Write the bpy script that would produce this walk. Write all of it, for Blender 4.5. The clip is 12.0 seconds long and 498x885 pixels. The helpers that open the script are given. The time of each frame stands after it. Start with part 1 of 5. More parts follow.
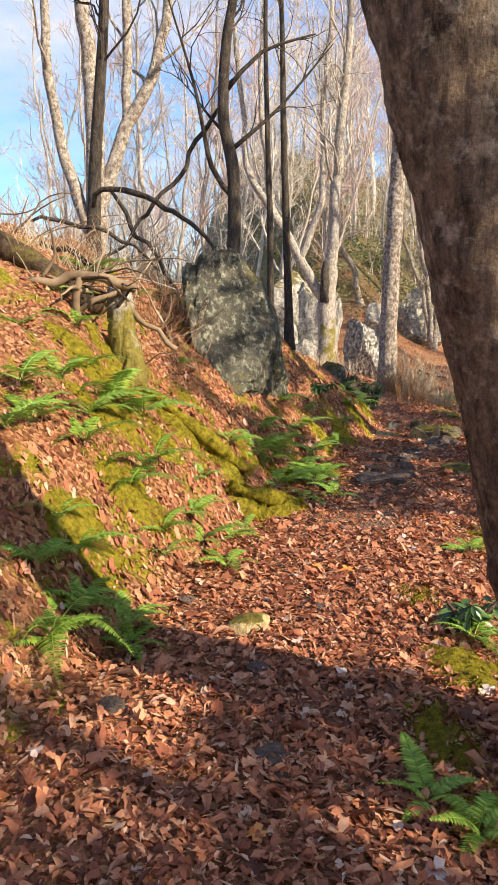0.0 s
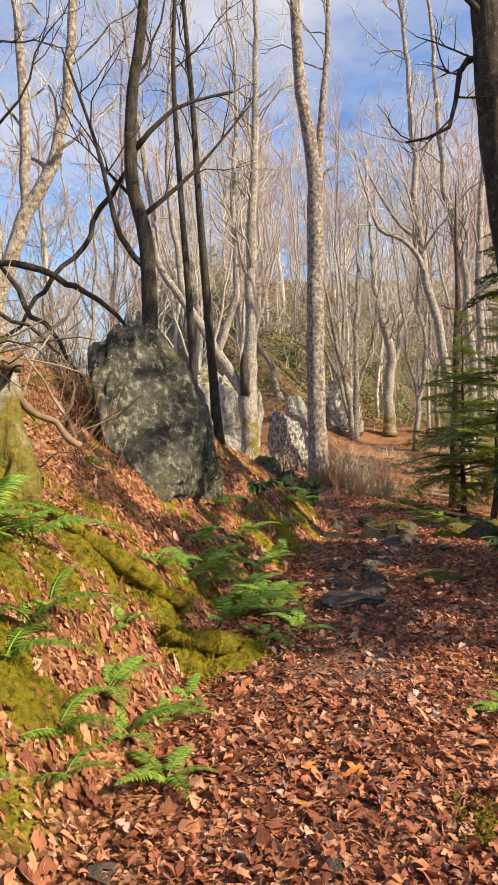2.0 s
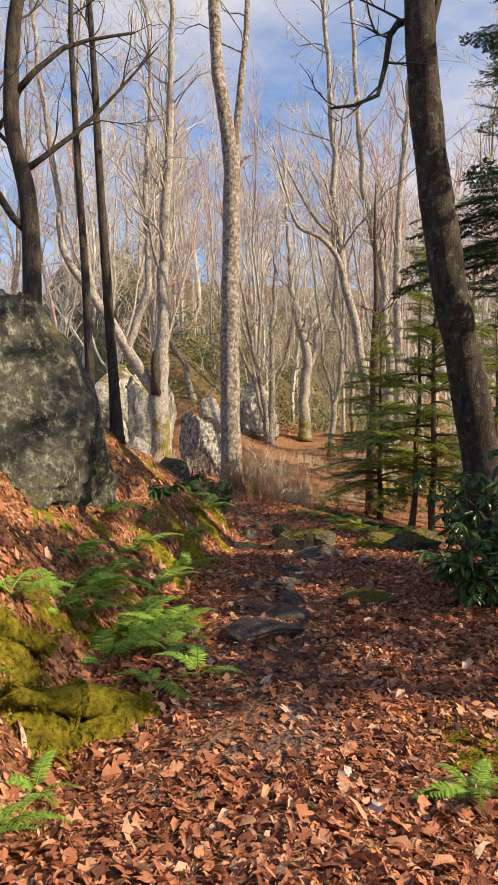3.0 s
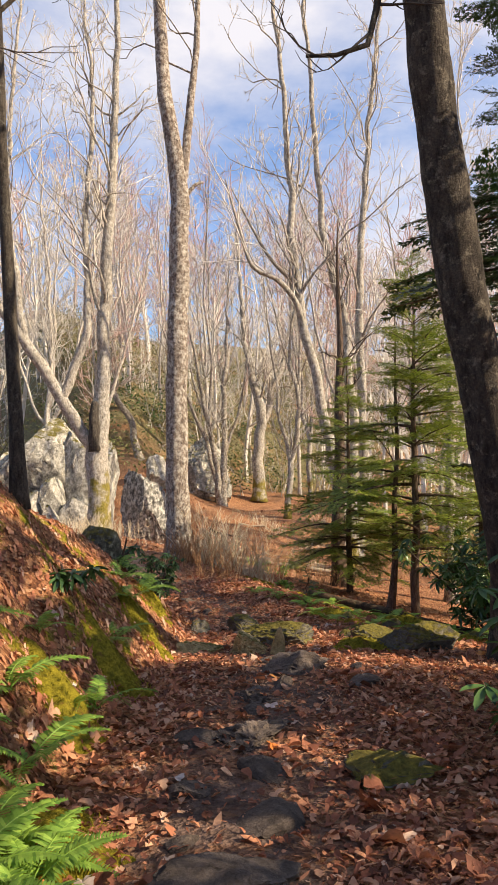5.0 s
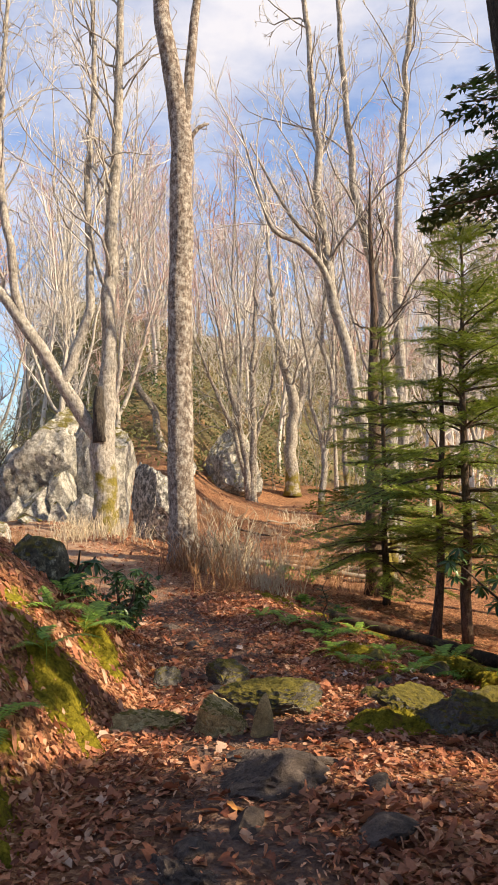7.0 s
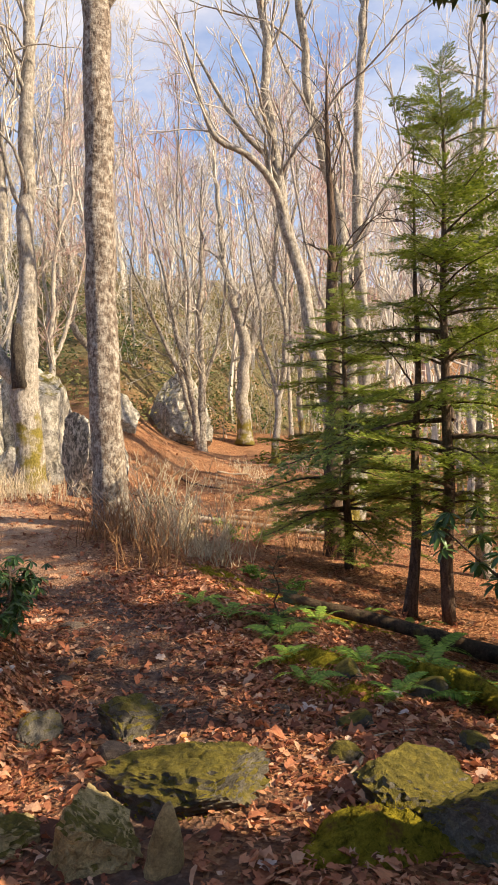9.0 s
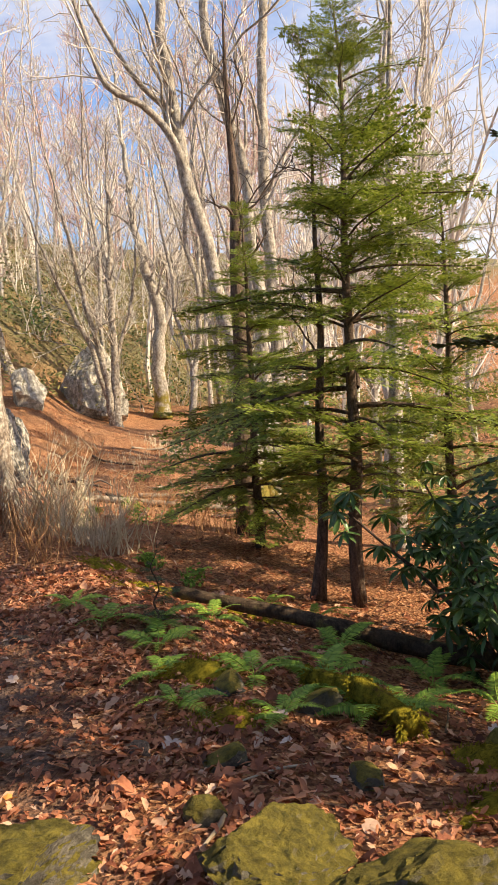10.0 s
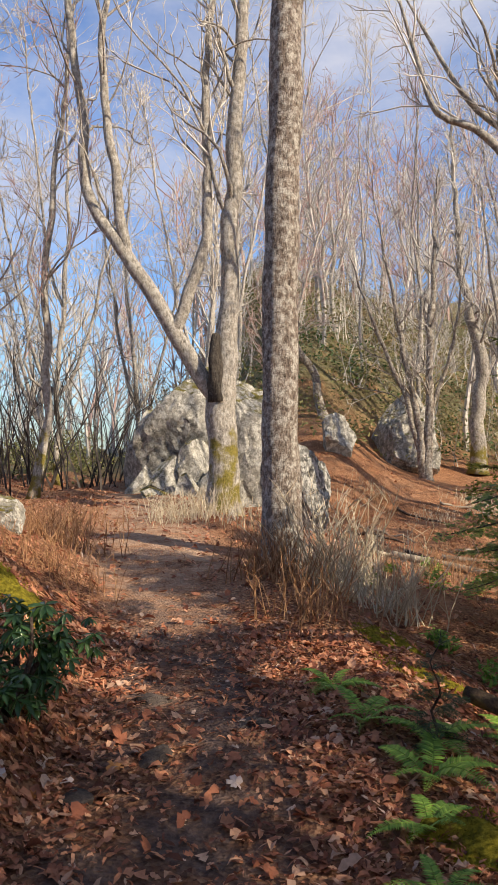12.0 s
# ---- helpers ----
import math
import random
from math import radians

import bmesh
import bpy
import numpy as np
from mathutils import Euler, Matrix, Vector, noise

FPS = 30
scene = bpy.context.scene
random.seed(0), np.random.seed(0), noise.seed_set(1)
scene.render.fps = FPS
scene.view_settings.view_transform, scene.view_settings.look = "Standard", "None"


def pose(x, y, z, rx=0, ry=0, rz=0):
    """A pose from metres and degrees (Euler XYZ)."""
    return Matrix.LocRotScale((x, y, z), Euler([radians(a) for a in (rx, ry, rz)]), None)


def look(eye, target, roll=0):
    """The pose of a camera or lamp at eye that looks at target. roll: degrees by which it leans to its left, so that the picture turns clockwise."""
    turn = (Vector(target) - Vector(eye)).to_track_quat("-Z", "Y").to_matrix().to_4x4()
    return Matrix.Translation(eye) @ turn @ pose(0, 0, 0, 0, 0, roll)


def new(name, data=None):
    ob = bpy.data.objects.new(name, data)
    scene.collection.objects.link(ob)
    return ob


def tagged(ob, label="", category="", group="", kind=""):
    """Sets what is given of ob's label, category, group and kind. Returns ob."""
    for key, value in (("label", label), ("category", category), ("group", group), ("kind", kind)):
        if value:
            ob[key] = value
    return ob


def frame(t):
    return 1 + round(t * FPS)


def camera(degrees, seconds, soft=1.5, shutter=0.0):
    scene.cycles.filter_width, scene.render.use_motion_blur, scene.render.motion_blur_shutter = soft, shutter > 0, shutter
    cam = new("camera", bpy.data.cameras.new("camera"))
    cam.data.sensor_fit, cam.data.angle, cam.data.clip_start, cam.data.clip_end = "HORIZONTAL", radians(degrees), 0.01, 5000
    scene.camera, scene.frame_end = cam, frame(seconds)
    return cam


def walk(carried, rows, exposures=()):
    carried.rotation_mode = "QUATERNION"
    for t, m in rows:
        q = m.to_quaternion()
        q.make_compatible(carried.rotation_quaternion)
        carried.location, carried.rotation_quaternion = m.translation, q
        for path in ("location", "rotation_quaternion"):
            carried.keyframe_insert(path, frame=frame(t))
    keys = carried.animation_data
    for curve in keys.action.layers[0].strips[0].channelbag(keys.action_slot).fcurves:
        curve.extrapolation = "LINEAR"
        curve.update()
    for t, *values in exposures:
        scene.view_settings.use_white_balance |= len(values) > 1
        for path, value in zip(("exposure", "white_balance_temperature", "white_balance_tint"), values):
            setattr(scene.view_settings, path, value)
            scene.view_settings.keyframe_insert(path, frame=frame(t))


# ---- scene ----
cam = camera(38.2, 12.0, 1.6)
METRES, EYE, TILT, LEAN, TURN = 10.2, 1.5, -9.9, -1.25, 0.0
ROWS = [
    (0.0, 0.0, 0.0, 0.0, 0.0, 0.0, -0.0),
    (0.5, -0.0043, 0.0389, 0.0015, 0.97, 1.18, -0.01),
    (1.0, -0.0136, 0.0753, 0.0068, -1.98, 2.66, 1.41),
    (1.5, -0.012, 0.107, 0.0095, -4.41, 5.71, 2.38),
    (2.0, -0.0079, 0.1423, 0.0141, -6.22, 7.6, 3.47),
    (2.5, -0.0005, 0.1838, 0.0146, -9.26, 7.73, 4.32),
    (3.0, 0.0158, 0.2329, 0.0205, -13.0, 7.56, 3.61),
    (3.5, 0.0235, 0.2736, 0.0278, -16.27, 9.36, 2.72),
    (5.5, 0.0867, 0.4694, 0.0561, -16.55, 12.16, 4.66),
    (6.0, 0.1128, 0.5094, 0.0633, -15.1, 11.94, 3.8),
    (6.5, 0.1405, 0.5545, 0.0693, -13.7, 12.25, 4.01),
    (8.5, 0.2046, 0.7238, 0.097, -14.36, 8.42, 5.51),
    (9.0, 0.2239, 0.7583, 0.1017, -16.79, 7.39, 5.72),
    (9.5, 0.2513, 0.7871, 0.1047, -20.16, 5.99, 6.61),
    (10.0, 0.2775, 0.8095, 0.1088, -22.3, 4.43, 8.15),
    (10.5, 0.2944, 0.8272, 0.1098, -18.21, 5.11, 6.42),
    (11.0, 0.3109, 0.8431, 0.1095, -11.68, 7.27, 4.43),
    (11.5, 0.3143, 0.8743, 0.1113, -4.57, 9.66, 2.17),
    (12.0, 0.3136, 0.9061, 0.1146, 1.66, 10.52, 0.58),
]
walk(cam, [(t, pose(0, 0, EYE, TILT, LEAN, TURN) @ pose(METRES * x, METRES * y, METRES * z, 90 + pitch, roll, yaw)) for t, x, y, z, yaw, pitch, roll in ROWS],
     [(0.0, 0.90, 7200, 12), (1.5, 0.70, 7300, 12), (3.0, 0.54, 7550, 12), (3.6, 0.70, 7550, 12), (5.5, 0.78, 7500, 12), (8.5, 0.82, 7850, 12), (9.5, 0.92, 7950, 12), (10.0, 0.94, 8000, 12), (10.5, 1.20, 7900, 12),
      (11.2, 0.88, 7700, 12), (12.0, 0.42, 6850, 12)])

# ---- sky, sun ----
SUN = Vector((0.76, -0.50, 0.60)).normalized()
sun = new("sun", bpy.data.lights.new("sun", "SUN"))
sun.data.energy, sun.data.angle, sun.data.color = 5.0, radians(0.6), (1.0, 0.89, 0.72)
sun.matrix_world = look(SUN * 60, (0, 0, 0))

world = bpy.data.worlds.new("sky")
scene.world = world
world.use_nodes = True
wn, wl = world.node_tree.nodes, world.node_tree.links
wn.clear()
sky = wn.new("ShaderNodeTexSky")
sky.sky_type, sky.sun_disc = "NISHITA", False
sky.sun_elevation = math.asin(SUN.z)
sky.sun_rotation = math.atan2(SUN.x, SUN.y)
sky.air_density, sky.dust_density, sky.ozone_density = 1.3, 0.4, 3.0
coord = wn.new("ShaderNodeTexCoord")
stretch = wn.new("ShaderNodeMapping")
stretch.inputs["Scale"].default_value = (1.0, 1.0, 2.2)
stretch.inputs["Location"].default_value = (0.35, 0.1, 0.0)
cloud = wn.new("ShaderNodeTexNoise")
cloud.inputs["Scale"].default_value, cloud.inputs["Detail"].default_value = 2.3, 7.0
cloud.inputs["Roughness"].default_value = 0.58
puffs = wn.new("ShaderNodeValToRGB")
puffs.color_ramp.elements[0].position, puffs.color_ramp.elements[1].position = 0.41, 0.68
mixed = wn.new("ShaderNodeMix")
mixed.data_type = "RGBA"
mixed.inputs["B"].default_value = (5.1, 5.4, 6.4, 1)
blue = wn.new("ShaderNodeMix")
blue.data_type, blue.blend_type = "RGBA", "MULTIPLY"
blue.inputs["Factor"].default_value = 1.0
blue.inputs["B"].default_value = (0.68, 0.97, 1.38, 1)
back = wn.new("ShaderNodeBackground")
back.inputs["Strength"].default_value = 0.10
wout = wn.new("ShaderNodeOutputWorld")
wl.new(coord.outputs["Generated"], stretch.inputs["Vector"])
wl.new(stretch.outputs["Vector"], cloud.inputs["Vector"])
east = wn.new("ShaderNodeSeparateXYZ")
cover = wn.new("ShaderNodeMath")
cover.operation = "MULTIPLY_ADD"
cover.inputs[1].default_value = 0.14
wl.new(coord.outputs["Generated"], east.inputs[0])
wl.new(east.outputs["X"], cover.inputs[0])
wl.new(cloud.outputs["Fac"], cover.inputs[2])
wl.new(cover.outputs[0], puffs.inputs["Fac"])
wl.new(puffs.outputs["Color"], mixed.inputs["Factor"])
wl.new(sky.outputs["Color"], blue.inputs["A"])
wl.new(blue.outputs["Result"], mixed.inputs["A"])
wl.new(mixed.outputs["Result"], back.inputs["Color"])
wl.new(back.outputs["Background"], wout.inputs["Surface"])


# ---- materials ----
class Mat:
    """A node material with a few shorthands."""

    def __init__(self, name, rough=0.9, spec=0.3):
        self.m = bpy.data.materials.new(name)
        self.m.use_nodes = True
        self.n, self.l = self.m.node_tree.nodes, self.m.node_tree.links
        self.bsdf = self.n["Principled BSDF"]
        self.bsdf.inputs["Roughness"].default_value = rough
        self.bsdf.inputs["Specular IOR Level"].default_value = spec
        self.co = self.n.new("ShaderNodeTexCoord")

    def place(self, scale=(1, 1, 1), world_space=True):
        mp = self.n.new("ShaderNodeMapping")
        mp.inputs["Scale"].default_value = scale
        if world_space:
            g = self.n.new("ShaderNodeNewGeometry")
            self.l.new(g.outputs["Position"], mp.inputs["Vector"])
        else:
            self.l.new(self.co.outputs["Object"], mp.inputs["Vector"])
        return mp.outputs["Vector"]

    def noise(self, scale, detail=5, rough=0.6, vec=None):
        t = self.n.new("ShaderNodeTexNoise")
        t.inputs["Scale"].default_value, t.inputs["Detail"].default_value, t.inputs["Roughness"].default_value = scale, detail, rough
        if vec is not None:
            self.l.new(vec, t.inputs["Vector"])
        return t.outputs["Fac"]

    def cells(self, scale, vec=None, feature="F1", out="Distance"):
        t = self.n.new("ShaderNodeTexVoronoi")
        t.feature = feature
        t.inputs["Scale"].default_value = scale
        if vec is not None:
            self.l.new(vec, t.inputs["Vector"])
        return t.outputs[out]

    def ramp(self, fac, *stops):
        r = self.n.new("ShaderNodeValToRGB")
        e = r.color_ramp.elements
        while len(e) < len(stops):
            e.new(0.5)
        for s, (p, c) in zip(e, stops):
            s.position = p
            s.color = (*c, 1) if len(c) == 3 else c
        self.l.new(fac, r.inputs["Fac"])
        return r.outputs["Color"]

    def step(self, fac, a, b):
        return self.ramp(fac, (a, (0, 0, 0)), (b, (1, 1, 1)))

    def mix(self, fac, a, b, how="MIX"):
        x = self.n.new("ShaderNodeMix")
        x.data_type, x.blend_type = "RGBA", how
        for sock, v in (("Factor", fac), ("A", a), ("B", b)):
            if isinstance(v, (int, float)):
                x.inputs[sock].default_value = v
            elif isinstance(v, tuple):
                x.inputs[sock].default_value = (*v, 1)
            else:
                self.l.new(v, x.inputs[sock])
        return x.outputs["Result"]

    def times(self, a, b, op="MULTIPLY"):
        x = self.n.new("ShaderNodeMath")
        x.operation = op
        for i, v in enumerate((a, b)):
            if isinstance(v, (int, float)):
                x.inputs[i].default_value = v
            else:
                self.l.new(v, x.inputs[i])
        return x.outputs[0]

    def island(self):
        return self.n.new("ShaderNodeNewGeometry").outputs["Random Per Island"]

    def each(self):
        return self.n.new("ShaderNodeObjectInfo").outputs["Random"]

    def attr(self, name):
        a = self.n.new("ShaderNodeAttribute")
        a.attribute_name = name
        return a.outputs["Fac"]

    def up(self):
        g = self.n.new("ShaderNodeNewGeometry")
        s = self.n.new("ShaderNodeSeparateXYZ")
        self.l.new(g.outputs["Normal"], s.inputs[0])
        return s.outputs["Z"]

    def colour(self, c):
        self.l.new(c, self.bsdf.inputs["Base Color"])
        return self

    def bump(self, h, strength=0.5, dist=0.02):
        b = self.n.new("ShaderNodeBump")
        b.inputs["Strength"].default_value, b.inputs["Distance"].default_value = strength, dist
        self.l.new(h, b.inputs["Height"])
        self.l.new(b.outputs["Normal"], self.bsdf.inputs["Normal"])
        return self

    def thin(self, c, amount=0.4):
        """Light passes through a thin leaf."""
        t = self.n.new("ShaderNodeBsdfTranslucent")
        self.l.new(c, t.inputs["Color"])
        x = self.n.new("ShaderNodeMixShader")
        x.inputs["Fac"].default_value = amount
        self.l.new(self.bsdf.outputs[0], x.inputs[1])
        self.l.new(t.outputs[0], x.inputs[2])
        self.l.new(x.outputs[0], self.n["Material Output"].inputs["Surface"])
        return self


def bark(name, dark, light, lichen, moss_amount=0.0, patch=0.5, cracks=26, blotch=12, edge=0.21):
    m = Mat(name, 0.92, 0.15)
    p = m.place((1, 1, 0.28))
    q = m.place((1, 1, 1))
    grain = m.noise(cracks, 8, 0.7, p)
    c = m.ramp(grain, (0.32, dark), (0.62, light))
    spots = m.noise(blotch, 10, 0.74, q)
    c = m.mix(m.step(spots, patch - 0.05, patch - 0.05 + edge), c, lichen)
    fine = m.noise(60, 4, 0.7, q)
    c = m.mix(0.55, c, m.ramp(fine, (0.3, (0.25, 0.24, 0.22)), (0.7, (1.5, 1.45, 1.4))), "MULTIPLY")
    if moss_amount:
        green = m.ramp(m.noise(30, 5, 0.7, q), (0.3, (0.09, 0.08, 0.02)), (0.7, (0.30, 0.24, 0.06)))
        sp = m.n.new("ShaderNodeSeparateXYZ")
        m.l.new(m.co.outputs["Object"], sp.inputs[0])
        foot = m.times(m.times(sp.outputs["Z"], -0.13), moss_amount, "ADD")
        c = m.mix(m.step(m.times(m.noise(2.6, 5, 0.6, q), foot, "ADD"), 0.60, 0.72), c, green)
    m.colour(c).bump(m.times(grain, m.times(fine, 0.5), "ADD"), 0.9, 0.03)
    return m.m


bark_pale = bark("bark_pale", (0.06, 0.044, 0.034), (0.33, 0.28, 0.23), (0.64, 0.61, 0.53), 0.0, 0.50)
bark_grey = bark("bark_grey", (0.030, 0.021, 0.017), (0.30, 0.235, 0.19), (0.54, 0.50, 0.435), 0.0, 0.51, 34, 13, 0.15)
bark_mossy = bark("bark_mossy", (0.10, 0.088, 0.072), (0.46, 0.42, 0.36), (0.64, 0.61, 0.55), 0.26, 0.52)
bark_dark = bark("bark_dark", (0.022, 0.018, 0.015), (0.10, 0.085, 0.07), (0.20, 0.19, 0.17), 0.0, 0.60)
bark_rough = bark("bark_rough", (0.018, 0.015, 0.013), (0.085, 0.071, 0.058), (0.27, 0.24, 0.19), 0.0, 0.58, 16)
bark_brown = bark("bark_brown", (0.035, 0.024, 0.018), (0.17, 0.12, 0.09), (0.28, 0.25, 0.21), 0.0, 0.62)
bark_plate = bark("bark_plate", (0.020, 0.014, 0.010), (0.23, 0.17, 0.115), (0.46, 0.39, 0.29), 0.0, 0.56, 18)
# Bark of distant trees, lightened in its colour for sunlight and haze.
bark_far_hazed = bark("bark_far_hazed", (0.22, 0.195, 0.165), (0.60, 0.555, 0.49), (0.70, 0.67, 0.60), 0.0, 0.55)


def twig_matter(name, a, b, rough=0.9):
    m = Mat(name, rough, 0.15)
    m.colour(m.ramp(m.noise(3.0, 4, 0.6, m.place()), (0.35, a), (0.65, b)))
    return m.m


twig_pale = twig_matter("twig_pale", (0.42, 0.385, 0.33), (0.72, 0.67, 0.60))
twig_dark = twig_matter("twig_dark", (0.03, 0.025, 0.022), (0.09, 0.075, 0.065))
twig_red = twig_matter("twig_red", (0.36, 0.23, 0.20), (0.58, 0.41, 0.36))
root_bark = twig_matter("root_bark", (0.10, 0.065, 0.038), (0.30, 0.22, 0.14))
dead_stick = twig_matter("dead_stick", (0.22, 0.17, 0.12), (0.46, 0.38, 0.28))
rotten = bark("rotten_wood", (0.025, 0.018, 0.012), (0.11, 0.075, 0.05), (0.16, 0.14, 0.09), 0.05, 0.6, 14)


def moss_matter(name, a, b):
    m = Mat(name, 1.0, 0.05)
    q = m.place()
    c = m.ramp(m.noise(22, 7, 0.75, q), (0.34, a), (0.66, b))
    c = m.mix(m.step(m.noise(6, 5, 0.7, q), 0.58, 0.68), c, (0.20, 0.10, 0.04))
    m.colour(c).bump(m.noise(90, 6, 0.8, q), 1.0, 0.03)
    return m.m


moss = moss_matter("moss", (0.075, 0.072, 0.010), (0.48, 0.39, 0.045))


def stone(name, dark, light, lichen, mossy=0.0, patch=0.5, blotch=11):
    m = Mat(name, 0.88, 0.25)
    q = m.place()
    c = m.ramp(m.noise(5, 8, 0.65, q), (0.34, dark), (0.66, light))
    c = m.mix(m.step(m.noise(blotch, 12, 0.78, m.place((1, 1.3, 0.8))), patch, patch + 0.09), c, lichen)
    speck = m.noise(120, 3, 0.6, q)
    c = m.mix(0.5, c, m.ramp(speck, (0.35, (0.5, 0.5, 0.5)), (0.65, (1.2, 1.2, 1.2))), "MULTIPLY")
    if mossy:
        green = m.ramp(m.noise(26, 6, 0.7, q), (0.30, (0.045, 0.045, 0.010)), (0.68, (0.23, 0.185, 0.035)))
        cover = m.times(m.times(m.up(), 0.55), m.noise(3.5, 6, 0.7, q), "ADD")
        c = m.mix(m.step(cover, 0.98 - mossy, 1.18 - mossy), c, green)
    worn = m.noise(24, 10, 0.78, q)
    c = m.mix(0.75, c, m.ramp(worn, (0.34, (0.42, 0.40, 0.38)), (0.5, (0.95, 0.95, 0.95)), (0.68, (1.45, 1.42, 1.36))), "MULTIPLY")
    m.colour(c).bump(m.times(m.noise(11, 12, 0.75, q), m.times(speck, 0.15), "ADD"), 0.9, 0.05)
    return m.m


rock_grey = stone("rock_grey", (0.03, 0.031, 0.025), (0.15, 0.145, 0.11), (0.36, 0.36, 0.27), 0.26, 0.51, 15)
rock_pale = stone("rock_pale", (0.13, 0.12, 0.10), (0.48, 0.45, 0.38), (0.64, 0.61, 0.53), 0.16, 0.48, 7)
rock_streak = stone("rock_streak", (0.02, 0.02, 0.02), (0.26, 0.25, 0.22), (0.60, 0.58, 0.52), 0.08, 0.47)
rock_path = stone("rock_path", (0.065, 0.050, 0.042), (0.20, 0.155, 0.13), (0.26, 0.21, 0.175), 0.0, 0.60)
rock_moss = stone("rock_moss", (0.07, 0.065, 0.055), (0.24, 0.22, 0.18), (0.30, 0.28, 0.22), 0.30, 0.60)
rock_tan = stone("rock_tan", (0.34, 0.25, 0.11), (0.66, 0.52, 0.27), (0.68, 0.56, 0.34), 0.05, 0.60)

LEAF_STOPS = ((0.0, (0.12, 0.045, 0.025)), (0.2, (0.30, 0.100, 0.052)), (0.5, (0.50, 0.195, 0.10)),
              (0.76, (0.63, 0.285, 0.15)), (0.94, (0.68, 0.40, 0.25)), (1.0, (0.64, 0.47, 0.36)))
litter = Mat("leaf_litter", 0.62, 0.35)
lc = litter.ramp(litter.island(), *LEAF_STOPS)
lc = litter.mix(0.5, lc, litter.ramp(litter.noise(45, 4, 0.6, litter.place()), (0.3, (0.55, 0.5, 0.5)), (0.7, (1.2, 1.2, 1.2))), "MULTIPLY")
litter.colour(lc).thin(lc, 0.25)
litter.bump(litter.noise(120, 3, 0.6, litter.place()), 0.8, 0.006)
litter = litter.m

ground_mat = Mat("forest_floor", 0.95, 0.15)
gm = ground_mat
gp = gm.place((1, 1, 1))
leafy = gm.cells(42, gp, "F1", "Color")
sep = gm.n.new("ShaderNodeSeparateColor")
gm.l.new(leafy, sep.inputs[0])
gc = gm.ramp(sep.outputs[0], (0.0, (0.12, 0.05, 0.027)), (0.35, (0.29, 0.125, 0.062)), (0.7, (0.47, 0.225, 0.115)), (1.0, (0.58, 0.34, 0.19)))
gc = gm.mix(0.55, gc, gm.ramp(gm.noise(38, 6, 0.7, gp), (0.3, (0.5, 0.48, 0.47)), (0.7, (1.3, 1.25, 1.2))), "MULTIPLY")
earth = gm.ramp(gm.noise(16, 7, 0.7, gp), (0.3, (0.07, 0.042, 0.033)), (0.7, (0.25, 0.165, 0.13)))
dry = gm.ramp(gm.noise(9, 7, 0.7, gp), (0.3, (0.24, 0.115, 0.06)), (0.7, (0.64, 0.37, 0.21)))
gc = gm.mix(gm.times(gm.attr("dry"), gm.step(gm.noise(0.7, 8, 0.65, gp), 0.36, 0.66)), gc, dry)
gc = gm.mix(0.7, gc, gm.ramp(gm.noise(1.6, 9, 0.7, gp), (0.34, (0.55, 0.52, 0.52)), (0.62, (1.15, 1.12, 1.08))), "MULTIPLY")
scrub = gm.ramp(gm.noise(5, 8, 0.75, gp), (0.3, (0.07, 0.065, 0.028)), (0.7, (0.30, 0.265, 0.14)))
gc = gm.mix(gm.times(gm.attr("scrub"), gm.step(gm.noise(0.9, 8, 0.7, gp), 0.28, 0.50)), gc, scrub)
worn = gm.ramp(gm.noise(26, 7, 0.75, gp), (0.3, (0.30, 0.17, 0.105)), (0.7, (0.70, 0.48, 0.32)))
earth = gm.mix(gm.attr("worn"), earth, worn)
gc = gm.mix(gm.times(gm.attr("trail"), gm.step(gm.noise(3.2, 5, 0.6, gp), 0.34, 0.56)), gc, earth)
green = gm.ramp(gm.noise(34, 7, 0.75, gp), (0.3, (0.07, 0.07, 0.008)), (0.7, (0.40, 0.34, 0.03)))
gc = gm.mix(gm.step(gm.times(gm.attr("moss"), gm.noise(2.6, 7, 0.7, gp)), 0.50, 0.57), gc, green)
gm.colour(gc).bump(gm.times(gm.noise(38, 6, 0.7, gp), gm.cells(42, gp), "ADD"), 1.0, 0.03)
ground_mat = ground_mat.m


def leaf_matter(name, a, b, rough=0.45, through_light=0.3, by_object=False):
    m = Mat(name, rough, 0.4)
    r = m.each() if by_object else m.island()
    c = m.ramp(r, (0.0, a), (1.0, b))
    c = m.mix(0.35, c, m.ramp(m.noise(40, 3, 0.6, m.place()), (0.3, (0.6, 0.6, 0.6)), (0.7, (1.2, 1.2, 1.2))), "MULTIPLY")
    m.colour(c).thin(c, through_light)
    return m.m


fern_green = leaf_matter("fern_green", (0.085, 0.20, 0.024), (0.36, 0.54, 0.09), 0.55, 0.35)
needle_green = leaf_matter("needle_green", (0.075, 0.125, 0.018), (0.36, 0.42, 0.075), 0.5, 0.35)
needle_dark = leaf_matter("needle_dark", (0.018, 0.045, 0.014), (0.06, 0.115, 0.03), 0.5, 0.2)
laurel_green = leaf_matter("laurel_green", (0.030, 0.075, 0.022), (0.10, 0.19, 0.055), 0.28, 0.2)
straw = leaf_matter("straw", (0.55, 0.43, 0.28), (0.80, 0.70, 0.52), 0.8, 0.15)
rust = leaf_matter("rust_stalks", (0.26, 0.12, 0.055), (0.60, 0.35, 0.18), 0.8, 0.15)
orange_leaf = leaf_matter("orange_leaf", (0.55, 0.16, 0.03), (0.70, 0.30, 0.08), 0.6, 0.2, True)
pale_leaf = leaf_matter("pale_leaf", (0.55, 0.42, 0.36), (0.70, 0.60, 0.54), 0.6, 0.2, True)
